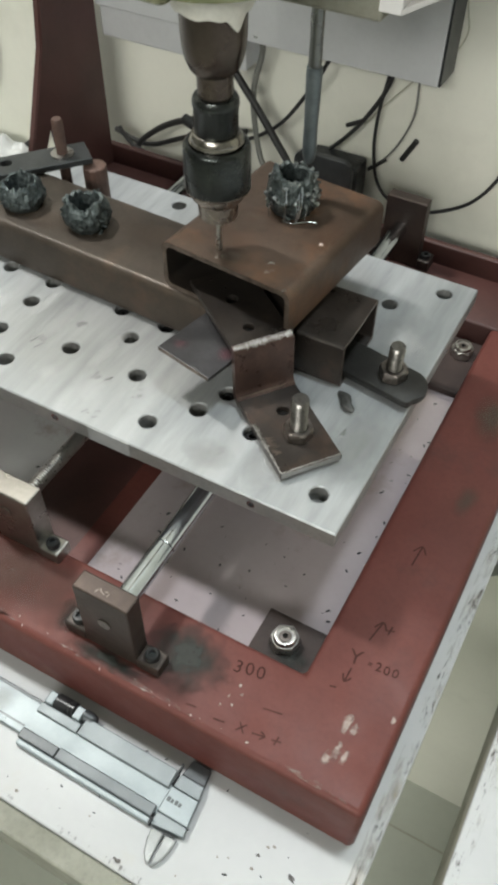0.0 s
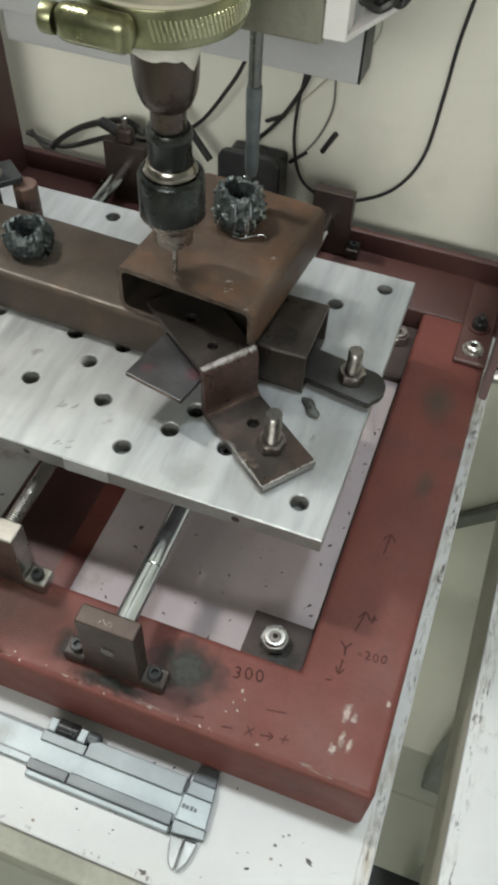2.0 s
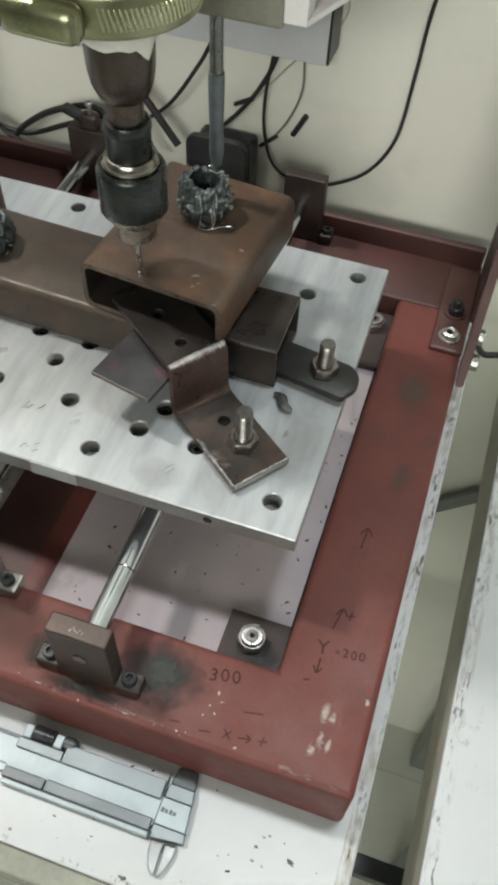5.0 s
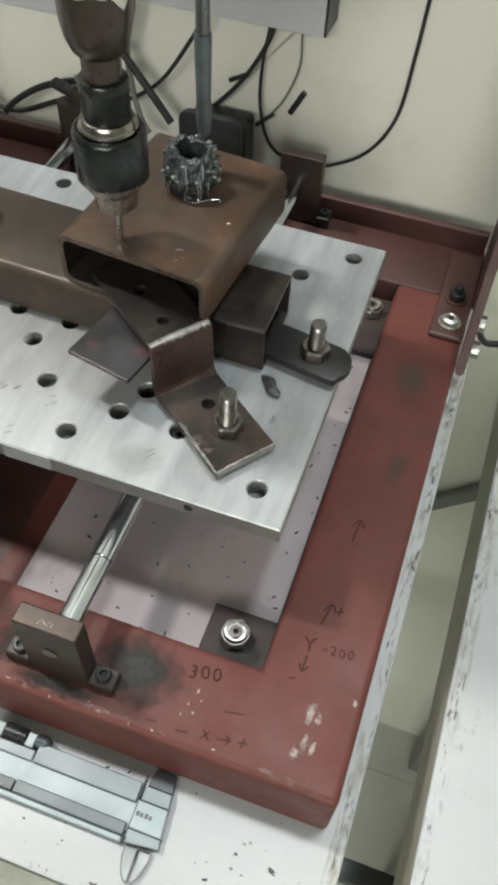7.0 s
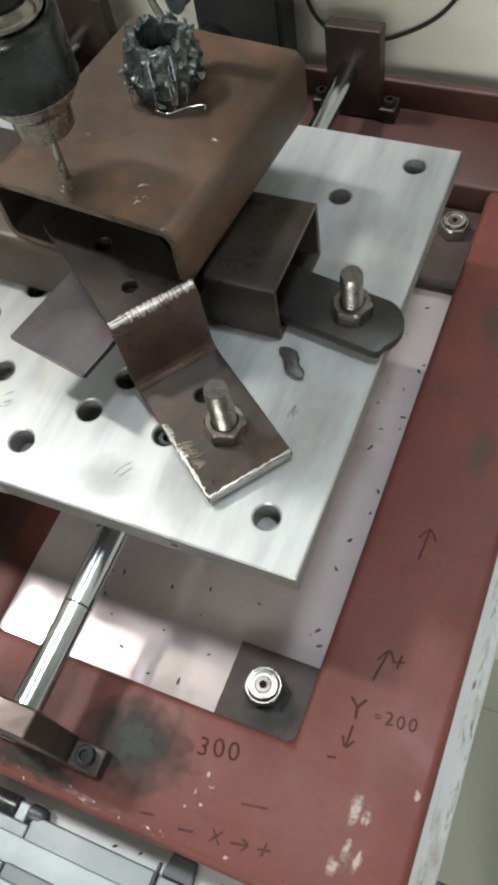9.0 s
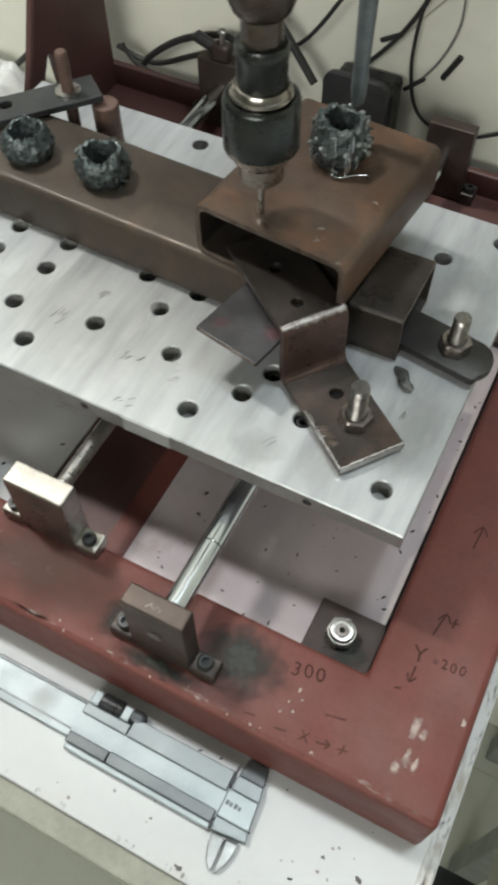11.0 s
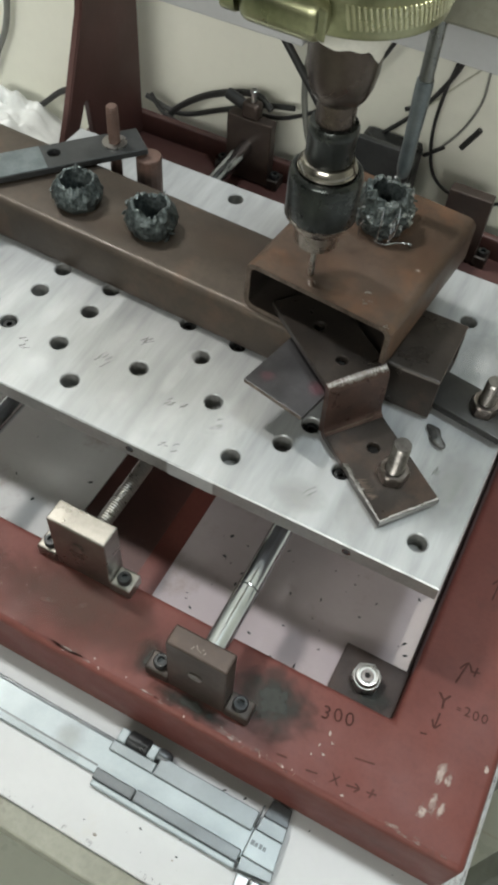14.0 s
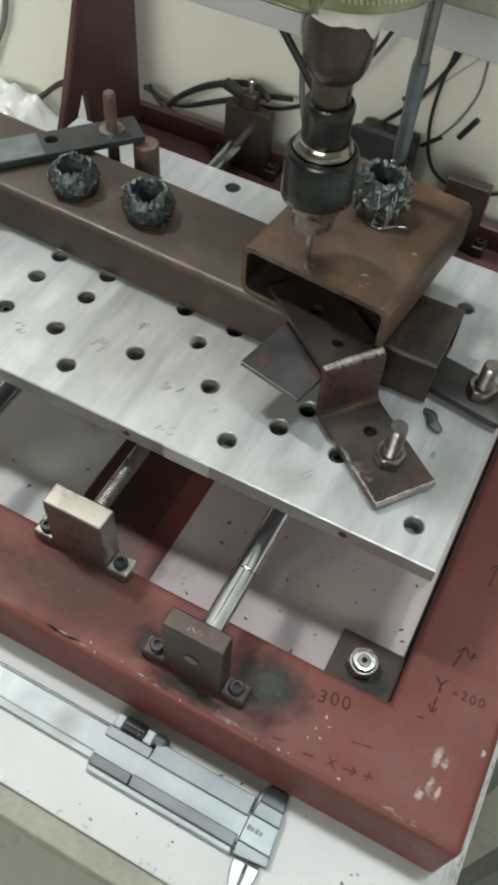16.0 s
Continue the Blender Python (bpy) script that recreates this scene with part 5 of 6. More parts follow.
part("bright_ring", lathe([(0.0106, 0.1020), (0.0112, 0.1030), (0.0112, 0.1042), (0.0107, 0.1048), (0.0107, 0.1060), (0.0096, 0.1076), (0.0084, 0.1080)], T, 56), CHROME_RING, chuck, "bright bevelled ring", smooth=35)
part("rear_sleeve", lathe([(0.0080, 0.1070), (0.0088, 0.1084), (0.0088, 0.1180), (0.0092, 0.1186), (0.0092, 0.1208), (0.0085, 0.1222), (0.0066, 0.1228)], T, 56), CHUCK, chuck, "black rear sleeve of the chuck", smooth=35)
part("sleeve_rim", torus_profile([(0.0130, 0.0827), (0.0136, 0.0831), (0.01395, 0.0838), (0.01395, 0.0842), (0.0137, 0.0842)], T, 64), NOSE, chuck, "bare worn lower rim", smooth=35)
part("spindle", lathe([(0.0070, 0.1220), (0.0070, 0.1330)], T, 40), GEARBOX, drill, smooth=40)
part("gearbox", lathe([(0.0070, 0.1308), (0.0082, 0.1314), (0.0096, 0.1330), (0.0112, 0.1370), (0.0121, 0.1420), (0.0124, 0.1480), (0.0124, 0.1640)], T, 56), GEARBOX, drill, "bronzed round gearbox nose", smooth=40)

# paper shim folded round the neck
bm = bmesh.new()
n, rows = 60, []
for j in range(4):
    row = []
    for k in range(n):
        a = 2 * math.pi * k / n
        w = noise.noise(Vector((math.cos(a) * 2.5, math.sin(a) * 2.5, j * 0.4)))
        z = 0.1660 - j * 0.0034 - (0.0012 * (1 + w) if j == 3 else 0) - (0.0045 * max(0.0, 1 - abs(a - 5.85) / 0.28) if j == 3 else 0) + (0.0006 * j * max(0.0, -math.cos(a - 5.4)))
        r = 0.0205 - j * 0.0022 + 0.0006 * w
        row.append(bm.verts.new((TX + r * math.cos(a), TY + r * math.sin(a), z)))
    rows.append(row)
for a, b in zip(rows, rows[1:]):
    for k in range(n):
        bm.faces.new((a[k], a[(k + 1) % n], b[(k + 1) % n], b[k]))
bmesh.ops.recalc_face_normals(bm, faces=bm.faces)
bmesh.ops.solidify(bm, geom=bm.faces[:], thickness=0.0004)
part("paper_shim", bm, PAPER, drill, "dirty folded paper packing", smooth=50)
part("neck", lathe([(0.0120, 0.1640), (0.0200, 0.1650), (0.0262, 0.1660), (0.0280, 0.1672), (0.0280, 0.1800)], T, 64), CREAM, drill, smooth=40)
part("body", lathe([(0.0280, 0.1796), (0.0310, 0.1806), (0.0350, 0.1870), (0.0380, 0.1960), (0.0390, 0.2100), (0.0390, 0.2900), (0.0350, 0.3000)], T, 72), CREAM, drill, "cream plastic drill body", smooth=40)
part("switch_slot", box(-0.0010, 0.0010, -0.0392, -0.0340, 0.1900, 0.2100, 0.0002, 1, Matrix.Translation(T) @ Matrix.Rotation(radians(-25), 4, "Z")), BLACK_OXIDE, drill)

clamp = thing("hose_clamp", (TX, TY, 0.166), "yellow zinc worm-drive hose clamp round the drill neck", "hose clamp")
R, C0 = 0.0286, 0.1660
part("band", torus_profile([(R - 0.0008, C0), (R + 0.0003, C0 - 0.0003), (R + 0.0006, C0 + 0.0006), (R + 0.0006, C0 + 0.0112), (R + 0.0003, C0 + 0.0120), (R - 0.0008, C0 + 0.0118)], T, 96), BRASS_ZINC, clamp, smooth=35)
for k in range(40):
    a = radians(-73 + 3.3 * k)
    part("band_tooth", box(-0.00048, 0.00048, R + 0.0003, R + 0.0011, C0 + 0.0024, C0 + 0.0094, 0.00025, 1, Matrix.Translation(T) @ Matrix.Rotation(a - radians(90), 4, "Z") @ Matrix.Translation((0, 0, C0 + 0.006)) @ Matrix.Rotation(radians(14), 4, "Y") @ Matrix.Translation((0, 0, -C0 - 0.006))), BRASS_PALE, clamp)
wa = radians(-92)
wm = Matrix.Translation((TX + (R + 0.0045) * math.cos(wa), TY + (R + 0.0045) * math.sin(wa), C0 + 0.0060)) @ Matrix.Rotation(wa + radians(90), 4, "Z")
hous = part("screw_housing", box(-0.0210, 0.0065, -0.0052, 0.0045, -0.0062, 0.0062, 0.0046, 5, wm), BRASS_ZINC, clamp, smooth=40)
part("worm_screw", lathe([(0.0046, 0), (0.0050, 0.0006), (0.0050, 0.0045), (0.0042, 0.0052), (0.0036, 0.0052)], (0, 0, 0), 20, wm @ Matrix.Translation((-0.0208, -0.0004, 0)) @ Matrix.Rotation(radians(-90), 4, "Y")), BRASS_ZINC, clamp, "slotted screw head", smooth=35)
part("band_tail", box(0.0064, 0.0092, -0.0040, -0.0030, -0.0030, 0.0056, 0.0004, 1, wm @ Matrix.Rotation(radians(-14), 4, "Z")), BRASS_ZINC, clamp)

# coolant rod and its holder
RX, RY = -0.0845, 0.1350
ROD_STEEL = mat("dull_rod_steel", (0.13, 0.135, 0.13), (0.22, 0.225, 0.215), (0.22, 0.36), metal=0.9, scale=60, fine=700, bump=0.06)
noz = thing("nozzle_rod", (RX, RY, 0.069), "grey steel rod with a taped sleeve hanging behind the chuck", "rod")
part("rod", rod((RX, RY, 0.100), (RX, RY, 0.1425), 0.0029, 24, None, 0.0002), ROD_STEEL, noz, smooth=40)
part("sleeve", lathe([(0.0012, 0.0680), (0.0024, 0.0692), (0.0030, 0.0720), (0.0033, 0.0760), (0.0031, 0.0860), (0.0034, 0.0980), (0.0036, 0.1100), (0.0034, 0.1130), (0.0022, 0.1134)], (RX, RY, 0), 32), BLUE_STEEL, noz, "blue-grey taped sleeve", smooth=40)
PANEL_OLIVE = mat("dull_olive_grey_metal", (0.20, 0.195, 0.155), (0.29, 0.285, 0.235), (0.4, 0.6), metal=0.2, scale=40, fine=500, bump=0.05)
hold = thing("tool_carriage", (-0.078, 0.14, 0.138), "dull olive-grey carriage block holding rod and drill", "carriage")
part("block", box(-0.1010, -0.0555, 0.1290, 0.1750, 0.1380, 0.3000, 0.0015), PANEL_OLIVE, hold)
part("back_arm", box(-0.1000, -0.0600, 0.1752, 0.2612, 0.1900, 0.2400, 0.0015), DARK_STEEL, hold)
part("drill_cradle", box(-0.1200, -0.0750, 0.1080, 0.1288, 0.1850, 0.2600, 0.0015), DARK_STEEL, hold)
WB = 0.008
wb = thing("plastic_bracket", (-0.0460, 0.115, 0.141 + WB), "white printed plastic bracket with a pink cap", "plastic bracket")
part("arm", box(-0.0515, -0.0425, 0.1140, 0.1240, 0.1405 + WB, 0.1900, 0.0006), WHITE_PLASTIC, wb)
part("shelf", prism([(-0.0425, 0.1140), (-0.0425, 0.1500), (-0.0300, 0.1500)], 0.1405 + WB, 0.1430 + WB, 0.0004), WHITE_PLASTIC, wb)
part("bridge", box(-0.0555, -0.0515, 0.1180, 0.1500, 0.1600 + WB, 0.1860 + WB, 0.0006), WHITE_PLASTIC, wb)
part("cap", box(-0.0600, -0.0250, 0.1060, 0.1500, 0.1700 + WB, 0.1760 + WB, 0.0010), PINK, wb, "pink plastic cap")
coil = thing("cable_coil", (-0.0355, 0.138, 0.152), "black cables wound into a bundle at the bracket", "cables")
rnd = random.Random(21)
for k in range(9):
    rnd.uniform(-0.6, 0.6)
    x, y, z = -0.0355 + rnd.uniform(-0.004, 0.004), 0.138 + rnd.uniform(-0.006, 0.006), 0.152
    part("cable_loop", pipe([(x, y, z + 0.030), (x + 0.006 * math.sin(k), y, z + 0.010), (x + 0.004 * math.cos(k), y + 0.004, z + 0.001), (x + 0.008, y + 0.008, z + 0.008), (x + 0.010, y + 0.02, z + 0.030)], 0.0018, 7, None, 5), CABLE, coil, smooth=50)

# ---- caliper on the bench ----
CZ = BENCH_TOP
cal = thing("vernier_caliper", (-0.10, -0.098, CZ), "satin steel vernier caliper lying on the white bench", "caliper")
part("beam", box(-0.2750, -0.0273, -0.1066, -0.0912, CZ + 0.0002, CZ + 0.0036, 0.0004), CALIPER, cal)
part("beam_groove", box(-0.2750, -0.1000, -0.1036, -0.1028, CZ + 0.0036, CZ + 0.0038), CALIPER_DARK, cal)
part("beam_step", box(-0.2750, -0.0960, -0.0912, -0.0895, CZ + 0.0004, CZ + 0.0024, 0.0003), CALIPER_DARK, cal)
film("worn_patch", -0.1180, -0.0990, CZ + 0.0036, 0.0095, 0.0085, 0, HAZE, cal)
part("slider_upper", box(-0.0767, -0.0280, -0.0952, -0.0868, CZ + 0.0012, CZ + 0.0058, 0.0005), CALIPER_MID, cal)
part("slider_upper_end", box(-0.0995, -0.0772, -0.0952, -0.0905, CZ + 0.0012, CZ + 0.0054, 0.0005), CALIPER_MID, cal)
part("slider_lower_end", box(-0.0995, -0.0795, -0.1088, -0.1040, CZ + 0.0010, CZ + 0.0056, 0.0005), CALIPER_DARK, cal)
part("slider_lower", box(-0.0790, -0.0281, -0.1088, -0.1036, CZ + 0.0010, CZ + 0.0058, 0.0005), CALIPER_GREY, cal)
part("slider_lip", box(-0.0990, -0.0281, -0.1114, -0.1089, CZ + 0.0004, CZ + 0.0042, 0.0006), CALIPER, cal)
for x in (-0.0985, -0.0832):
    part("roller_lug", box(x, x + 0.0042, -0.0904, -0.0842, CZ + 0.0008, CZ + 0.0068, 0.0006), CALIPER, cal)
roller = part("thumb_roller", rod((-0.0942, -0.0868, CZ + 0.0044), (-0.0833, -0.0868, CZ + 0.0044), 0.0036, 28, None, 0.0004), BLACK_OXIDE, cal, "black knurled thumb roller", smooth=35)
for k in range(22):
    a = 2 * math.pi * k / 22
    part("knurl", box(-0.0938, -0.0837, 0.0035, 0.00385, -0.0002, 0.0002, 0, 1, Matrix.Translation((0, -0.0868, CZ + 0.0044)) @ Matrix.Rotation(a, 4, "X")), BLACK_OXIDE, roller)
part("lock_screw", lathe([(0.0030, 0), (0.0030, 0.0040), (0.0022, 0.0060), (0.0008, 0.0068)], (0, 0, 0), 24, Matrix.Translation((-0.0788, -0.0862, CZ + 0.0038)) @ Matrix.Rotation(radians(90), 4, "Y")), CALIPER_DARK, cal, smooth=40)
part("fixed_head", prism([(-0.0272, -0.1050), (-0.0126, -0.1050), (-0.0138, -0.0936), (-0.0272, -0.0936)], CZ + 0.0003, CZ + 0.0046, 0.0005), CALIPER, cal)
part("head_strip", prism([(-0.0272, -0.1108), (-0.0118, -0.1090), (-0.0126, -0.1052), (-0.0272, -0.1052)], CZ + 0.0003, CZ + 0.0041, 0.0004), CALIPER_MID, cal)
part("upper_step", prism([(-0.0266, -0.0934), (-0.0138, -0.0934), (-0.0146, -0.0874), (-0.0262, -0.0874)], CZ + 0.0003, CZ + 0.0048, 0.0004), CALIPER_MID, cal)
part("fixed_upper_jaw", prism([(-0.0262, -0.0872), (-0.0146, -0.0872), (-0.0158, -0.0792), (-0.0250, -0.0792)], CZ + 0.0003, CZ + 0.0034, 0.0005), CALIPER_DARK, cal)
part("fixed_jaw", prism([(-0.0196, -0.1109), (-0.0142, -0.1102), (-0.0142, -0.1150), (-0.0155, -0.1200), (-0.0176, -0.1238), (-0.0190, -0.1243), (-0.0192, -0.1160)], CZ + 0.0003, CZ + 0.0030, 0.0006), JAW, cal, "bright polished jaw")
part("moving_jaw", prism([(-0.0262, -0.1112), (-0.0202, -0.1112), (-0.0200, -0.1160), (-0.0196, -0.1242), (-0.0212, -0.1240), (-0.0236, -0.1214), (-0.0256, -0.1160)], CZ + 0.0003, CZ + 0.0030, 0.0006), JAW, cal, "bright polished jaw")
part("jaw_notch", box(-0.0198, -0.0150, -0.1114, -0.1108, CZ + 0.0030, CZ + 0.0043), SWARF_DARK, cal)
part("jaw_notch", box(-0.0201, -0.0196, -0.1150, -0.1114, CZ + 0.0020, CZ + 0.0031), SWARF_DARK, cal)
part("end_slot", box(-0.0280, -0.0270, -0.1116, -0.1086, CZ + 0.0020, CZ + 0.0060), SWARF_DARK, cal)
part("slot_mark", box(-0.0278, -0.0270, -0.0930, -0.0836, CZ + 0.0034, CZ + 0.0060), SWARF_DARK, cal)
# maker's mark as plain bars
for k, w in enumerate((0.0016, 0.0013, 0.0015, 0.0013)):
    part("maker_mark", box(-0.0262 + 0.0019 * k, -0.0262 + 0.0019 * k + w, -0.0998, -0.0978 - 0.0003 * (k % 2), CZ + 0.0046, CZ + 0.00475), CALIPER_DARK, cal)
bm = bmesh.new()
for k in range(56):
    x = -0.165 + 0.001 * k
    box(x, x + 0.00018, -0.1066, -0.1066 + (0.0030 if k % 5 else 0.0046), CZ + 0.0036, CZ + 0.00368, bm=bm)
part("graduations", bm, CALIPER_DARK, cal, "fine engraved graduations", kind="stuff")

# ---- marks on the red frame ----


def written(text, at, size, deg, material, label, parent):
    """Writing as flat raised strokes lying on the frame."""
    cu = bpy.data.curves.new("writing", "FONT")
    cu.body, cu.size, cu.extrude, cu.align_x, cu.align_y = text, size, 0.00006, "CENTER", "CENTER"
    tmp = bpy.data.objects.new("writing_tmp", cu)
    scene.collection.objects.link(tmp)
    me = bpy.data.meshes.new_from_object(tmp.evaluated_get(bpy.context.evaluated_depsgraph_get()))
    bpy.data.objects.remove(tmp)
    bm = bmesh.new()
    bm.from_mesh(me)
    bpy.data.meshes.remove(me)
    bmesh.ops.transform(bm, matrix=Matrix.Translation(at) @ Matrix.Rotation(radians(deg), 4, "Z") @ Matrix.Shear("XZ", 4, (0.0, 0.0)), verts=bm.verts)
    return part("writing", bm, material, parent, label)


MZ = FRAME_TOP + 0.00012
SCRATCH_INK = mat("dark_scratch_grey", (0.06, 0.06, 0.058), (0.16, 0.16, 0.155), (0.5, 0.7), scale=500, fine=1500, bump=0.05)
for text, x, y, size, deg, step in (("300", -0.0150, -0.0466, 0.0082, 12, 0.0050), ("Y", 0.0222, -0.0195, 0.0098, 14, 0.0), ("=200", 0.0345, -0.0190, 0.0060, 5, 0.0037), ("X", -0.0060, -0.0702, 0.0058, 8, 0.0)):
    for k, ch in enumerate(text):
        off = (k - (len(text) - 1) / 2) * step
        written(ch, (x + off * math.cos(radians(deg)), y + off * math.sin(radians(deg)) + 0.0003 * (k % 2), MZ), size * (1.0 if ch != "=" else 0.7), deg + (-6, 5, 2, -4)[k], (INK_FAINT if ch == "X" else INK), "handwritten " + ch + " in dark ink", frame_ob)


def stroke(points, r=0.00045, material=INK, name="pen_stroke"):
    bm = pipe([(x, y, MZ) for x, y in points], r, 6, None, 4)
    for v in bm.verts:
        v.co.z = MZ - 0.00016 + (v.co.z - MZ) * 0.25
    return part(name, bm, material, frame_ob)


stroke([(0.0262, 0.0360), (0.0270, 0.0480)])
stroke([(0.0240, 0.0440), (0.0270, 0.0484), (0.0300, 0.0446)])
stroke([(0.0240, -0.0090), (0.0262, 0.0020)])
stroke([(0.0236, -0.0020), (0.0263, 0.0022), (0.0288, -0.0012)])
stroke([(0.0285, -0.0010), (0.0322, 0.0002)])
stroke([(0.0302, -0.0026), (0.0306, 0.0020)])
stroke([(0.0225, -0.0245), (0.0224, -0.0312)])
stroke([(0.0205, -0.0285), (0.0223, -0.0316), (0.0243, -0.0288)])
stroke([(0.0178, -0.0362), (0.0205, -0.0356)])
stroke([(-0.0310, -0.0722), (-0.0265, -0.0715)], material=INK_FAINT)
stroke([(-0.0180, -0.0722), (-0.0130, -0.0713)], material=INK_FAINT)
stroke([(-0.0012, -0.0698), (0.0038, -0.0688)], material=INK_FAINT)
stroke([(0.0018, -0.0675), (0.0040, -0.0687), (0.0024, -0.0708)], material=INK_FAINT)
stroke([(0.0070, -0.0684), (0.0110, -0.0676)], material=INK_FAINT)
stroke([(0.0088, -0.0700), (0.0092, -0.0660)], material=INK_FAINT)
stroke([(-0.0020, -0.0585), (0.0060, -0.0570)], material=INK_FAINT)


def blot(x, y, rx, ry, seed, material, z=FRAME_TOP, name="paint_scuff", rag=0.5, deg=0.0, parent=None, thick=0.00010):
    """A thin uneven patch lying on a surface."""
    pts = []
    for k in range(36):
        a = 2 * math.pi * k / 36
        w = 1 + rag * (noise.noise(Vector((math.cos(a) * 1.3 + seed, math.sin(a) * 1.3, seed))) + 0.6 * noise.noise(Vector((math.cos(a) * 4 + seed, math.sin(a) * 4, 2.0))))
        px, py = rx * w * math.cos(a), ry * w * math.sin(a)
        c, s = math.cos(radians(deg)), math.sin(radians(deg))
        pts.append((x + c * px - s * py, y + s * px + c * py))
    return part(name, prism(pts, z - 0.00002, z + thick), material, parent or frame_ob)


for x, y, rx, ry, sd, dg in ((0.0312, -0.0468, 0.0016, 0.0044, 1, 10), (0.0348, -0.0488, 0.0010, 0.0032, 2, 20), (0.0322, -0.0600, 0.0011, 0.0048, 3, -15),
                             (0.0356, -0.0608, 0.0010, 0.0040, 4, 12), (0.0290, -0.0650, 0.0013, 0.0032, 5, -30), (0.0468, -0.0376, 0.0006, 0.0024, 6, -20),
                             (-0.0150, -0.0545, 0.0009, 0.0005, 7, 60), (-0.0128, -0.0575, 0.0007, 0.0009, 8, 20), (-0.0170, -0.0605, 0.0008, 0.0004, 9, 80), (-0.0140, -0.0635, 0.0006, 0.0010, 17, 30), (-0.0185, -0.0655, 0.0005, 0.0006, 18, 0),
                             (-0.0010, -0.0742, 0.0008, 0.0006, 10, 0), (-0.0500, -0.0755, 0.0016, 0.0005, 11, 5), (-0.0900, -0.0757, 0.0022, 0.0005, 12, 0),
                             (-0.1300, -0.0757, 0.0030, 0.0006, 13, 0), (-0.1700, -0.0758, 0.0040, 0.0006, 14, 0), (-0.1350, -0.0560, 0.0012, 0.0006, 15, 40), (-0.1500, -0.0610, 0.0015, 0.0007, 16, 20)):
    blot(x, y, rx * 2.6, ry * 1.9, sd * 3.7, SCUFF, rag=0.3, deg=dg, thick=0.00005)
for x, y, rx, ry, sd, dg in ((-0.0400, -0.0560, 0.0250, 0.0165, 4.4, 20), (-0.0950, -0.0620, 0.0110, 0.0100, 6.4, 0), (-0.0700, -0.0720, 0.0240, 0.0050, 2.2, 0)):
    blot(x, y, rx, ry, sd, OIL, name="oil_stain", rag=0.25, deg=dg, thick=0.00018)
for x, y, rx, ry, sd, dg in ((-0.1350, -0.0570, 0.0540, 0.0200, 1.1, 0), (-0.2150, -0.0580, 0.0480, 0.0190, 2.7, 0)):
    blot(x, y, rx, ry, sd, SMEAR, name="grease_smear", rag=0.1, deg=dg, thick=0.00030)
for x, y, rx, ry, sd in ((0.0365, 0.0850, 0.0060, 0.0130, 9.4), (0.0300, 0.1450, 0.0150, 0.0220, 11.4)):
    blot(x, y, rx, ry, sd, GREEN_OIL, name="oil_stain", rag=0.2, thick=0.00004)
blot(-0.0060, -0.0260, 0.0115, 0.0090, 3.1, OIL, PLATE_LOW + 0.0044, "oil_stain", 0.2, 0, None, 0.00006)
rnd = random.Random(17)
for x, y, n, spread, length, deg in ((-0.2120, 0.0240, 6, 0.0030, 0.0022, 40), (-0.1760, 0.0330, 5, 0.0035, 0.0040, 70), (-0.1640, 0.0535, 3, 0.0018, 0.0042, 60), (-0.1250, 0.0090, 5, 0.0040, 0.0020, 30),
                                     (-0.1120, 0.0270, 5, 0.0040, 0.0024, 40), (-0.1330, 0.0290, 7, 0.0045, 0.0026, 50), (-0.0620, 0.0160, 2, 0.0010, 0.0050, 62), (-0.0190, 0.0520, 4, 0.0022, 0.0036, 85)):
    for k in range(n):
        cx, cy = x + rnd.uniform(-spread, spread), y + PY + rnd.uniform(-spread, spread)
        a = radians(deg + rnd.uniform(-12, 12))
        h = length * rnd.uniform(0.3, 0.75)
        dx, dy, bow = h * math.cos(a), h * math.sin(a), h * rnd.uniform(-0.25, 0.25)
        bm = pipe([(cx - dx, cy - dy, 0), (cx - math.sin(a) * bow, cy + math.cos(a) * bow, 0), (cx + dx, cy + dy, 0)], rnd.uniform(0.00016, 0.00038), 4, None, 4)
        for v in bm.verts:
            v.co.z = 0.00001 + v.co.z * 0.12
        part("scratch", bm, SCRATCH_INK, bed)
for x, y, rx, ry, dg in ((-0.1350, 0.0180, 0.012, 0.016, 20), (-0.1100, 0.0300, 0.009, 0.020, 10), (-0.1750, 0.0480, 0.008, 0.022, 5), (-0.1580, 0.0180, 0.010, 0.012, 0), (-0.2120, 0.0460, 0.006, 0.018, 10),
                         (-0.2000, 0.0160, 0.014, 0.010, 0), (-0.1900, 0.0620, 0.004, 0.018, 0), (-0.1420, 0.0450, 0.004, 0.022, -4)):
    film("rubbed_patch", x, y + PY, 0.0, rx, ry, dg, PALE_RUB, bed)
for x, y, rx, ry, dg in ((-0.0400, 0.0220, 0.011, 0.020, 0), (-0.0130, 0.0480, 0.0125, 0.026, 0), (-0.0660, 0.0120, 0.013, 0.009, 0), (-0.0200, 0.1150, 0.018, 0.030, 0)):
    film("hand_smudge", x, y + PY, 0.0, rx, ry, dg, HAZE, bed)
film("heat_tint", 0.006, 0.008, D_T - 0.0001, 0.006, 0.004, 40, PURPLE, pack, PM)
film("heat_tint", 0.026, 0.016, D_T - 0.0001, 0.005, 0.006, 40, PURPLE, pack, PM)

part("greasy_face", box(-0.1795, -0.1290, -0.0352, 0.2150, SHEET_TOP - 0.00185, SHEET_TOP - 0.00168), RED_DARK, mid, "darker red left part of the bar")
# chipped paint along the rail's front edge
part("worn_edge", box(XL + 0.003, XR - 0.003, -0.0768, -0.0742, FRAME_TOP - 0.00002, FRAME_TOP + 0.00005), RAIL_WEAR, frame_ob, "chipped pale paint edge")

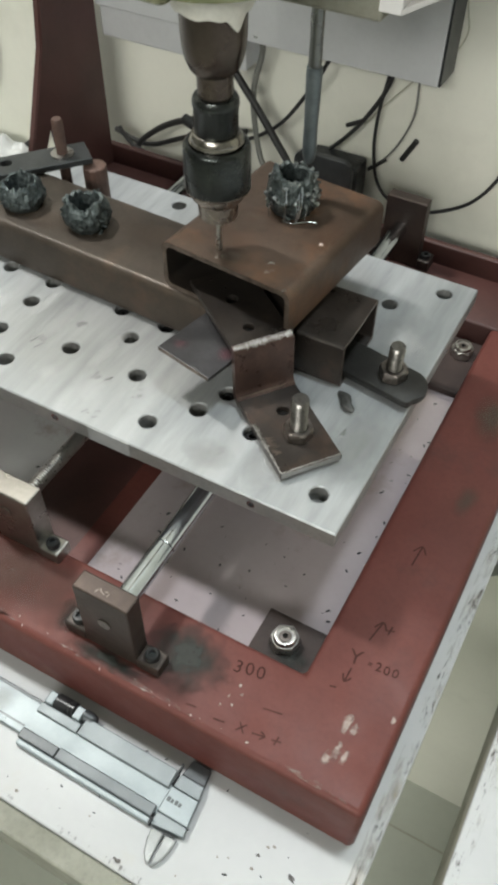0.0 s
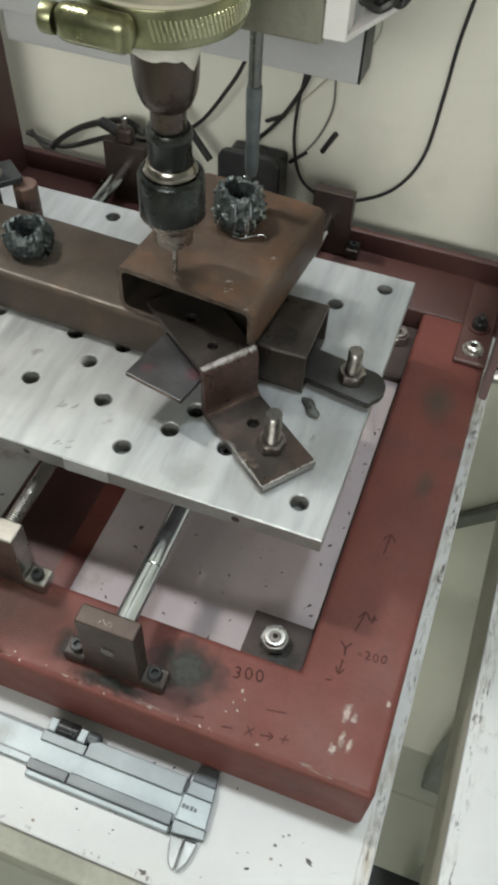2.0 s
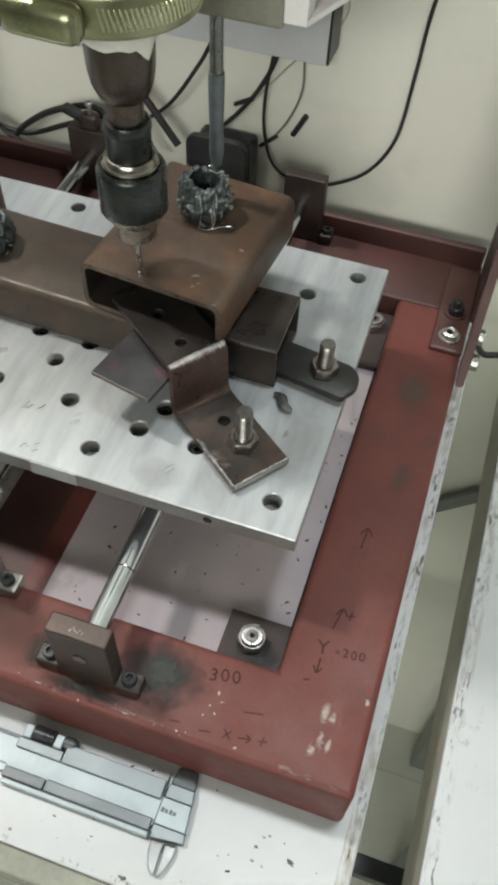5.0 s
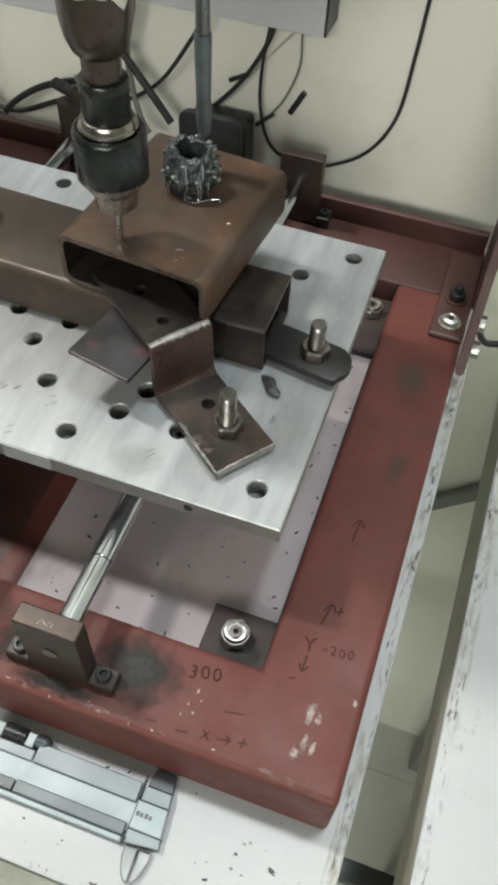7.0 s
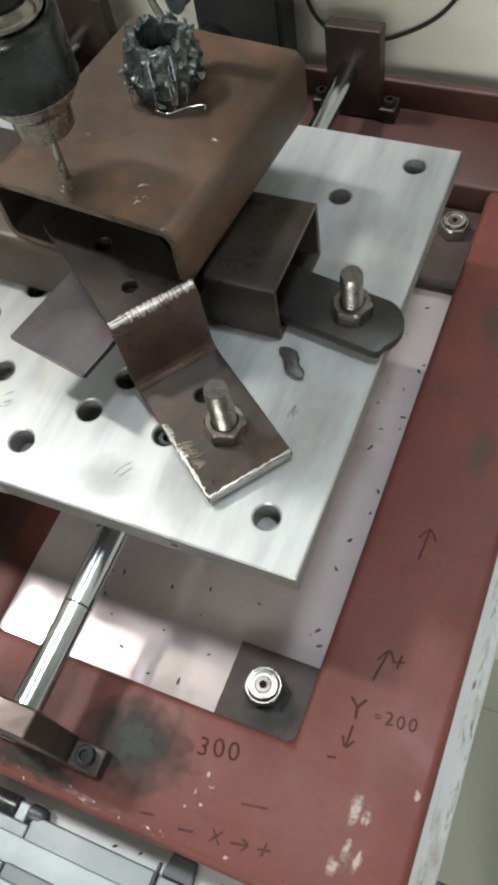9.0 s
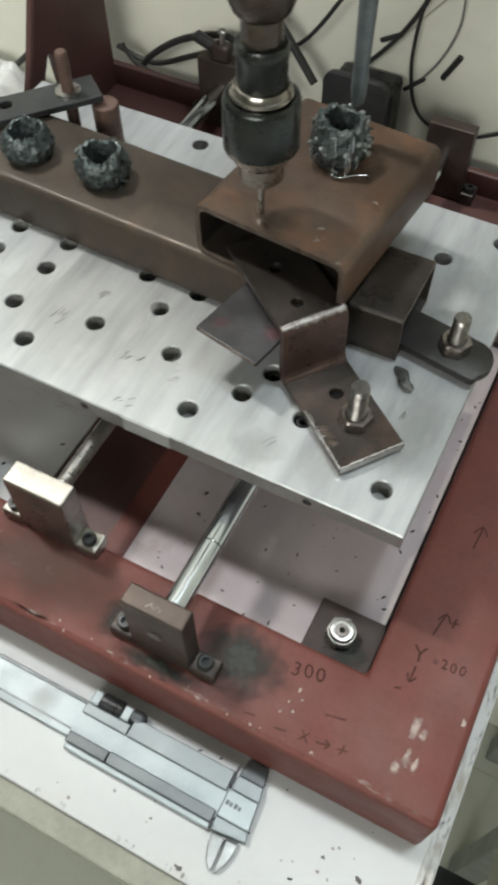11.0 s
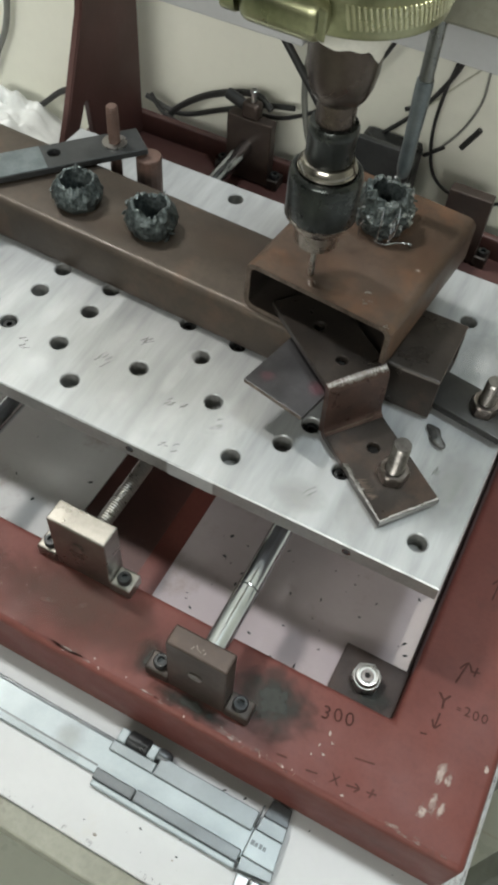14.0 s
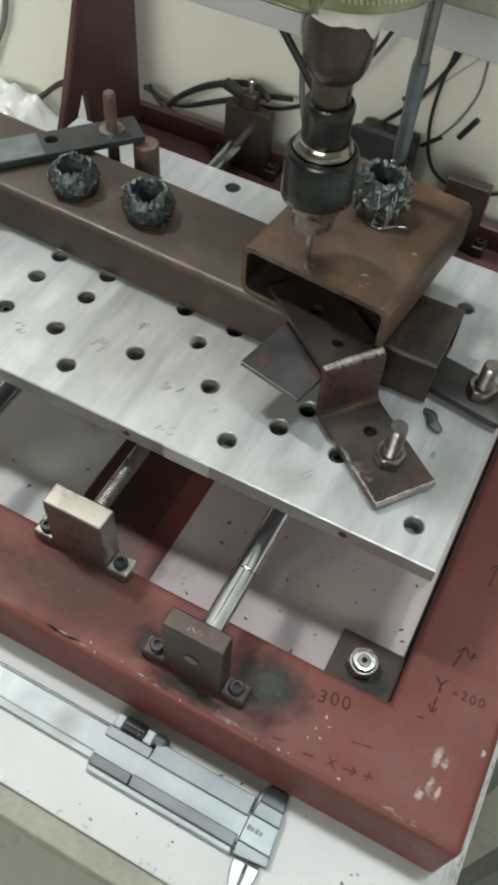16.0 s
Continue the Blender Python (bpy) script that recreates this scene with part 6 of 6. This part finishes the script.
for n, x0, x1, y0, y1, size, seed in ((46, -0.165, -0.105, -0.062, -0.042, 0.00036, 31), (40, -0.23, 0.0, -0.0772, -0.0735, 0.0005, 32), (18, -0.21, -0.15, -0.070, -0.050, 0.00045, 33)):
    part("pale_fleck", crumbs(n, x0, x1, y0, y1, FRAME_TOP - 0.0001, size, seed), CHALK, frame_ob, "pale paint flecks", kind="stuff")

# ---- grime on the benches ----
for b_ob, x0, x1, y0, y1, material, lift in ((bench_a, 0.0543, 0.0601, -0.131, 0.288, EDGE_BEIGE, 0.00004), (bench_a, 0.0558, 0.0603, -0.131, 0.288, EDGE_DIRT, 0.00009),
                                             (bench_b, 0.0895, 0.0965, -0.445, 0.288, EDGE_BEIGE, 0.00004), (bench_b, 0.0895, 0.0950, -0.445, 0.288, EDGE_DIRT, 0.00009), (bench_b, 0.0955, 0.1560, -0.445, 0.288, BENCH_SCUFF, 0.00004),
                                             (bench_a, -0.30, 0.0575, -0.1318, -0.1295, EDGE_DIRT, 0.00006)):
    part("grime", box(x0, x1, y0, y1, BENCH_TOP - 0.0002, BENCH_TOP + lift), material, b_ob, "brown-black grime along the edge")
grime = bmesh.new()
rnd = random.Random(4)
for k in range(26):
    x, y = rnd.uniform(-0.2, 0.04), rnd.uniform(-0.131, -0.085)
    s = rnd.uniform(0.0003, 0.0010)
    prism([(x + s * math.cos(a), y + 0.7 * s * math.sin(a)) for a in [0.7 * q for q in range(9)]], BENCH_TOP - 0.0001, BENCH_TOP + 0.00006, bm=grime)
part("bench_grime", grime, GRIME, None, "dark grime and specks along the white bench edges", kind="stuff", category="grime")
for x, y, rx, ry, sd, dg in ((0.0340, -0.1000, 0.0018, 0.0008, 1, -40), (0.0180, -0.0990, 0.0009, 0.0006, 2, 0), (-0.0320, -0.1290, 0.0020, 0.0009, 3, 0)):
    blot(x, y, rx, ry, sd * 5.1, SOOT, BENCH_TOP, "dirt_spot", 0.8, dg, bench_a, 0.00006)

# ---- cables ----


def cable(points, r, material, label, name="cable"):
    return part(name, pipe(points, r, 8), material, None, label, smooth=60, category="cable")


cable([(-0.010, 0.287, 0.125), (-0.016, 0.287, 0.081), (-0.018, 0.287, 0.046), (-0.022, 0.287, 0.005), (-0.036, 0.287, -0.022), (-0.058, 0.287, -0.037), (-0.076, 0.287, -0.041), (-0.092, 0.287, -0.038),
       (-0.102, 0.287, -0.027), (-0.107, 0.287, -0.004), (-0.106, 0.286, 0.022), (-0.102, 0.284, 0.046), (-0.101, 0.277, 0.070)], 0.0011, CABLE, "thin black cable hanging in a loop on the wall")
cable([(-0.083, 0.284, 0.070), (-0.084, 0.288, 0.043), (-0.084, 0.288, 0.022), (-0.092, 0.288, 0.0), (-0.105, 0.288, -0.019)], 0.0007, CABLE_GREY, "thin grey cable hanging on the wall")
cable([(-0.099, 0.276, 0.070), (-0.100, 0.284, 0.043), (-0.115, 0.284, 0.013), (-0.136, 0.284, -0.012), (-0.155, 0.280, -0.028)], 0.0014, CABLE, "black cable hanging behind the machine")
cable([(-0.109, 0.2875, -0.021), (-0.098, 0.2875, -0.011)], 0.0013, CABLE, "black sleeve end on a wire", "cable_sleeve")
cable([(-0.126, 0.284, 0.007), (-0.114, 0.284, 0.0135)], 0.0014, CABLE, "black sleeve end on a wire", "cable_sleeve")
cable([(-0.088, 0.2895, -0.009), (-0.080, 0.2895, 0.006)], 0.0018, CABLE, "short black cable clip on the wall", "cable_clip")
cable([(-0.206, 0.270, 0.040), (-0.204, 0.270, 0.035), (-0.182, 0.270, 0.008), (-0.159, 0.268, -0.020)], 0.0026, CABLE, "thick black motor cable")
cable([(-0.181, 0.262, 0.060), (-0.183, 0.275, 0.046), (-0.189, 0.275, 0.020), (-0.188, 0.275, -0.004), (-0.182, 0.272, -0.024), (-0.175, 0.268, -0.031)], 0.0020, CABLE_GREY, "dark grey cable beside the motor")
cable([(-0.134, 0.276, 0.056), (-0.138, 0.275, 0.049), (-0.147, 0.275, 0.032), (-0.170, 0.275, 0.0), (-0.201, 0.275, -0.020), (-0.230, 0.276, -0.024)], 0.0013, CABLE, "black cable hanging behind the machine")
cable([(-0.194, 0.275, -0.011), (-0.218, 0.275, -0.017), (-0.247, 0.275, -0.030), (-0.278, 0.275, -0.043), (-0.303, 0.272, -0.036)], 0.0018, CABLE, "black cable lying along the back rail")
cable([(-0.205, 0.264, -0.010), (-0.220, 0.268, -0.006), (-0.252, 0.270, -0.018), (-0.279, 0.272, -0.038), (-0.290, 0.274, -0.055)], 0.0022, CABLE, "black cable over the shaft support")
cable([(-0.298, 0.270, -0.032), (-0.284, 0.270, -0.045), (-0.244, 0.270, -0.050), (-0.20, 0.270, -0.052)], 0.0016, CABLE, "black cable behind the back rail")
cable([(-0.340, 0.272, -0.040), (-0.376, 0.274, -0.058), (-0.401, 0.272, -0.078), (-0.430, 0.266, -0.0890), (-0.470, 0.255, -0.0892)], 0.0022, CABLE, "black cable lying on the bench behind the upright")
cable([(-0.418, 0.286, 0.040), (-0.425, 0.284, -0.019), (-0.437, 0.283, -0.047), (-0.457, 0.280, -0.078), (-0.49, 0.27, -0.0890)], 0.0024, CABLE_GREY, "grey-green cable hanging on the wall")
cable([(-0.086, 0.2885, 0.045), (-0.102, 0.2885, 0.026), (-0.116, 0.2885, 0.008)], 0.0005, CABLE_PALE, "thin yellow-green wire on the wall")
cable([(-0.068, 0.287, 0.110), (-0.063, 0.287, 0.088), (-0.061, 0.287, 0.076), (-0.067, 0.287, 0.062)], 0.0005, CABLE_PALE, "thin yellow-green wire on the wall")

cable([(0.0565, 0.207, -0.060), (0.064, 0.213, -0.080), (0.0744, 0.221, -0.0870), (0.100, 0.235, -0.0893), (0.160, 0.262, -0.0893)], 0.0021, CABLE, "black cable crossing from the frame to the next bench")

plug = thing("cable_plug", (-0.2135, 0.254, -0.012), "dirty brown cable plug with a screw on the back shaft support", "plug")
part("shell", box(-0.2195, -0.2075, 0.2500, 0.2580, -0.0120, -0.0015, 0.0022, 3), BROWN_STEEL, plug, smooth=40)
part("screw", lathe([(0.0016, 0), (0.0016, 0.0060), (0.0026, 0.0062), (0.0026, 0.0078), (0.0018, 0.0084)], (-0.2128, 0.2535, -0.0016), 18), ZINC, plug, "small zinc screw", smooth=35)
part("sleeve", rod((-0.2190, 0.2550, -0.0065), (-0.2330, 0.2580, -0.0040), 0.0036, 16, None, 0.0006), CABLE, plug, "black rubber cable sleeve", smooth=40)

# crumpled bag on the bench behind the upright
bm = bmesh.new()
bmesh.ops.create_grid(bm, x_segments=46, y_segments=36, size=1.0)
for v in bm.verts:
    u, w = v.co.x, v.co.y
    d = max(0.0, 1 - (u * u) ** 2) * max(0.0, 1 - (w * w) ** 2)
    h = 0.030 * d * (0.75 + 0.5 * noise.noise(Vector((u * 2.1, w * 2.1, 1))) + 0.45 * abs(noise.noise(Vector((u * 4.3 + w, w * 4.3, 5)))) + 0.2 * noise.noise(Vector((u * 9, w * 9, 2))))
    v.co = Vector((-0.455 + 0.085 * u + 0.004 * noise.noise(Vector((u * 3, w * 3, 9))), 0.245 + 0.042 * w, BENCH_TOP + 0.0004 + max(0.0, h)))
part("plastic_bag", bm, BAG, None, "crumpled white plastic bag on the bench", smooth=60, category="plastic bag")
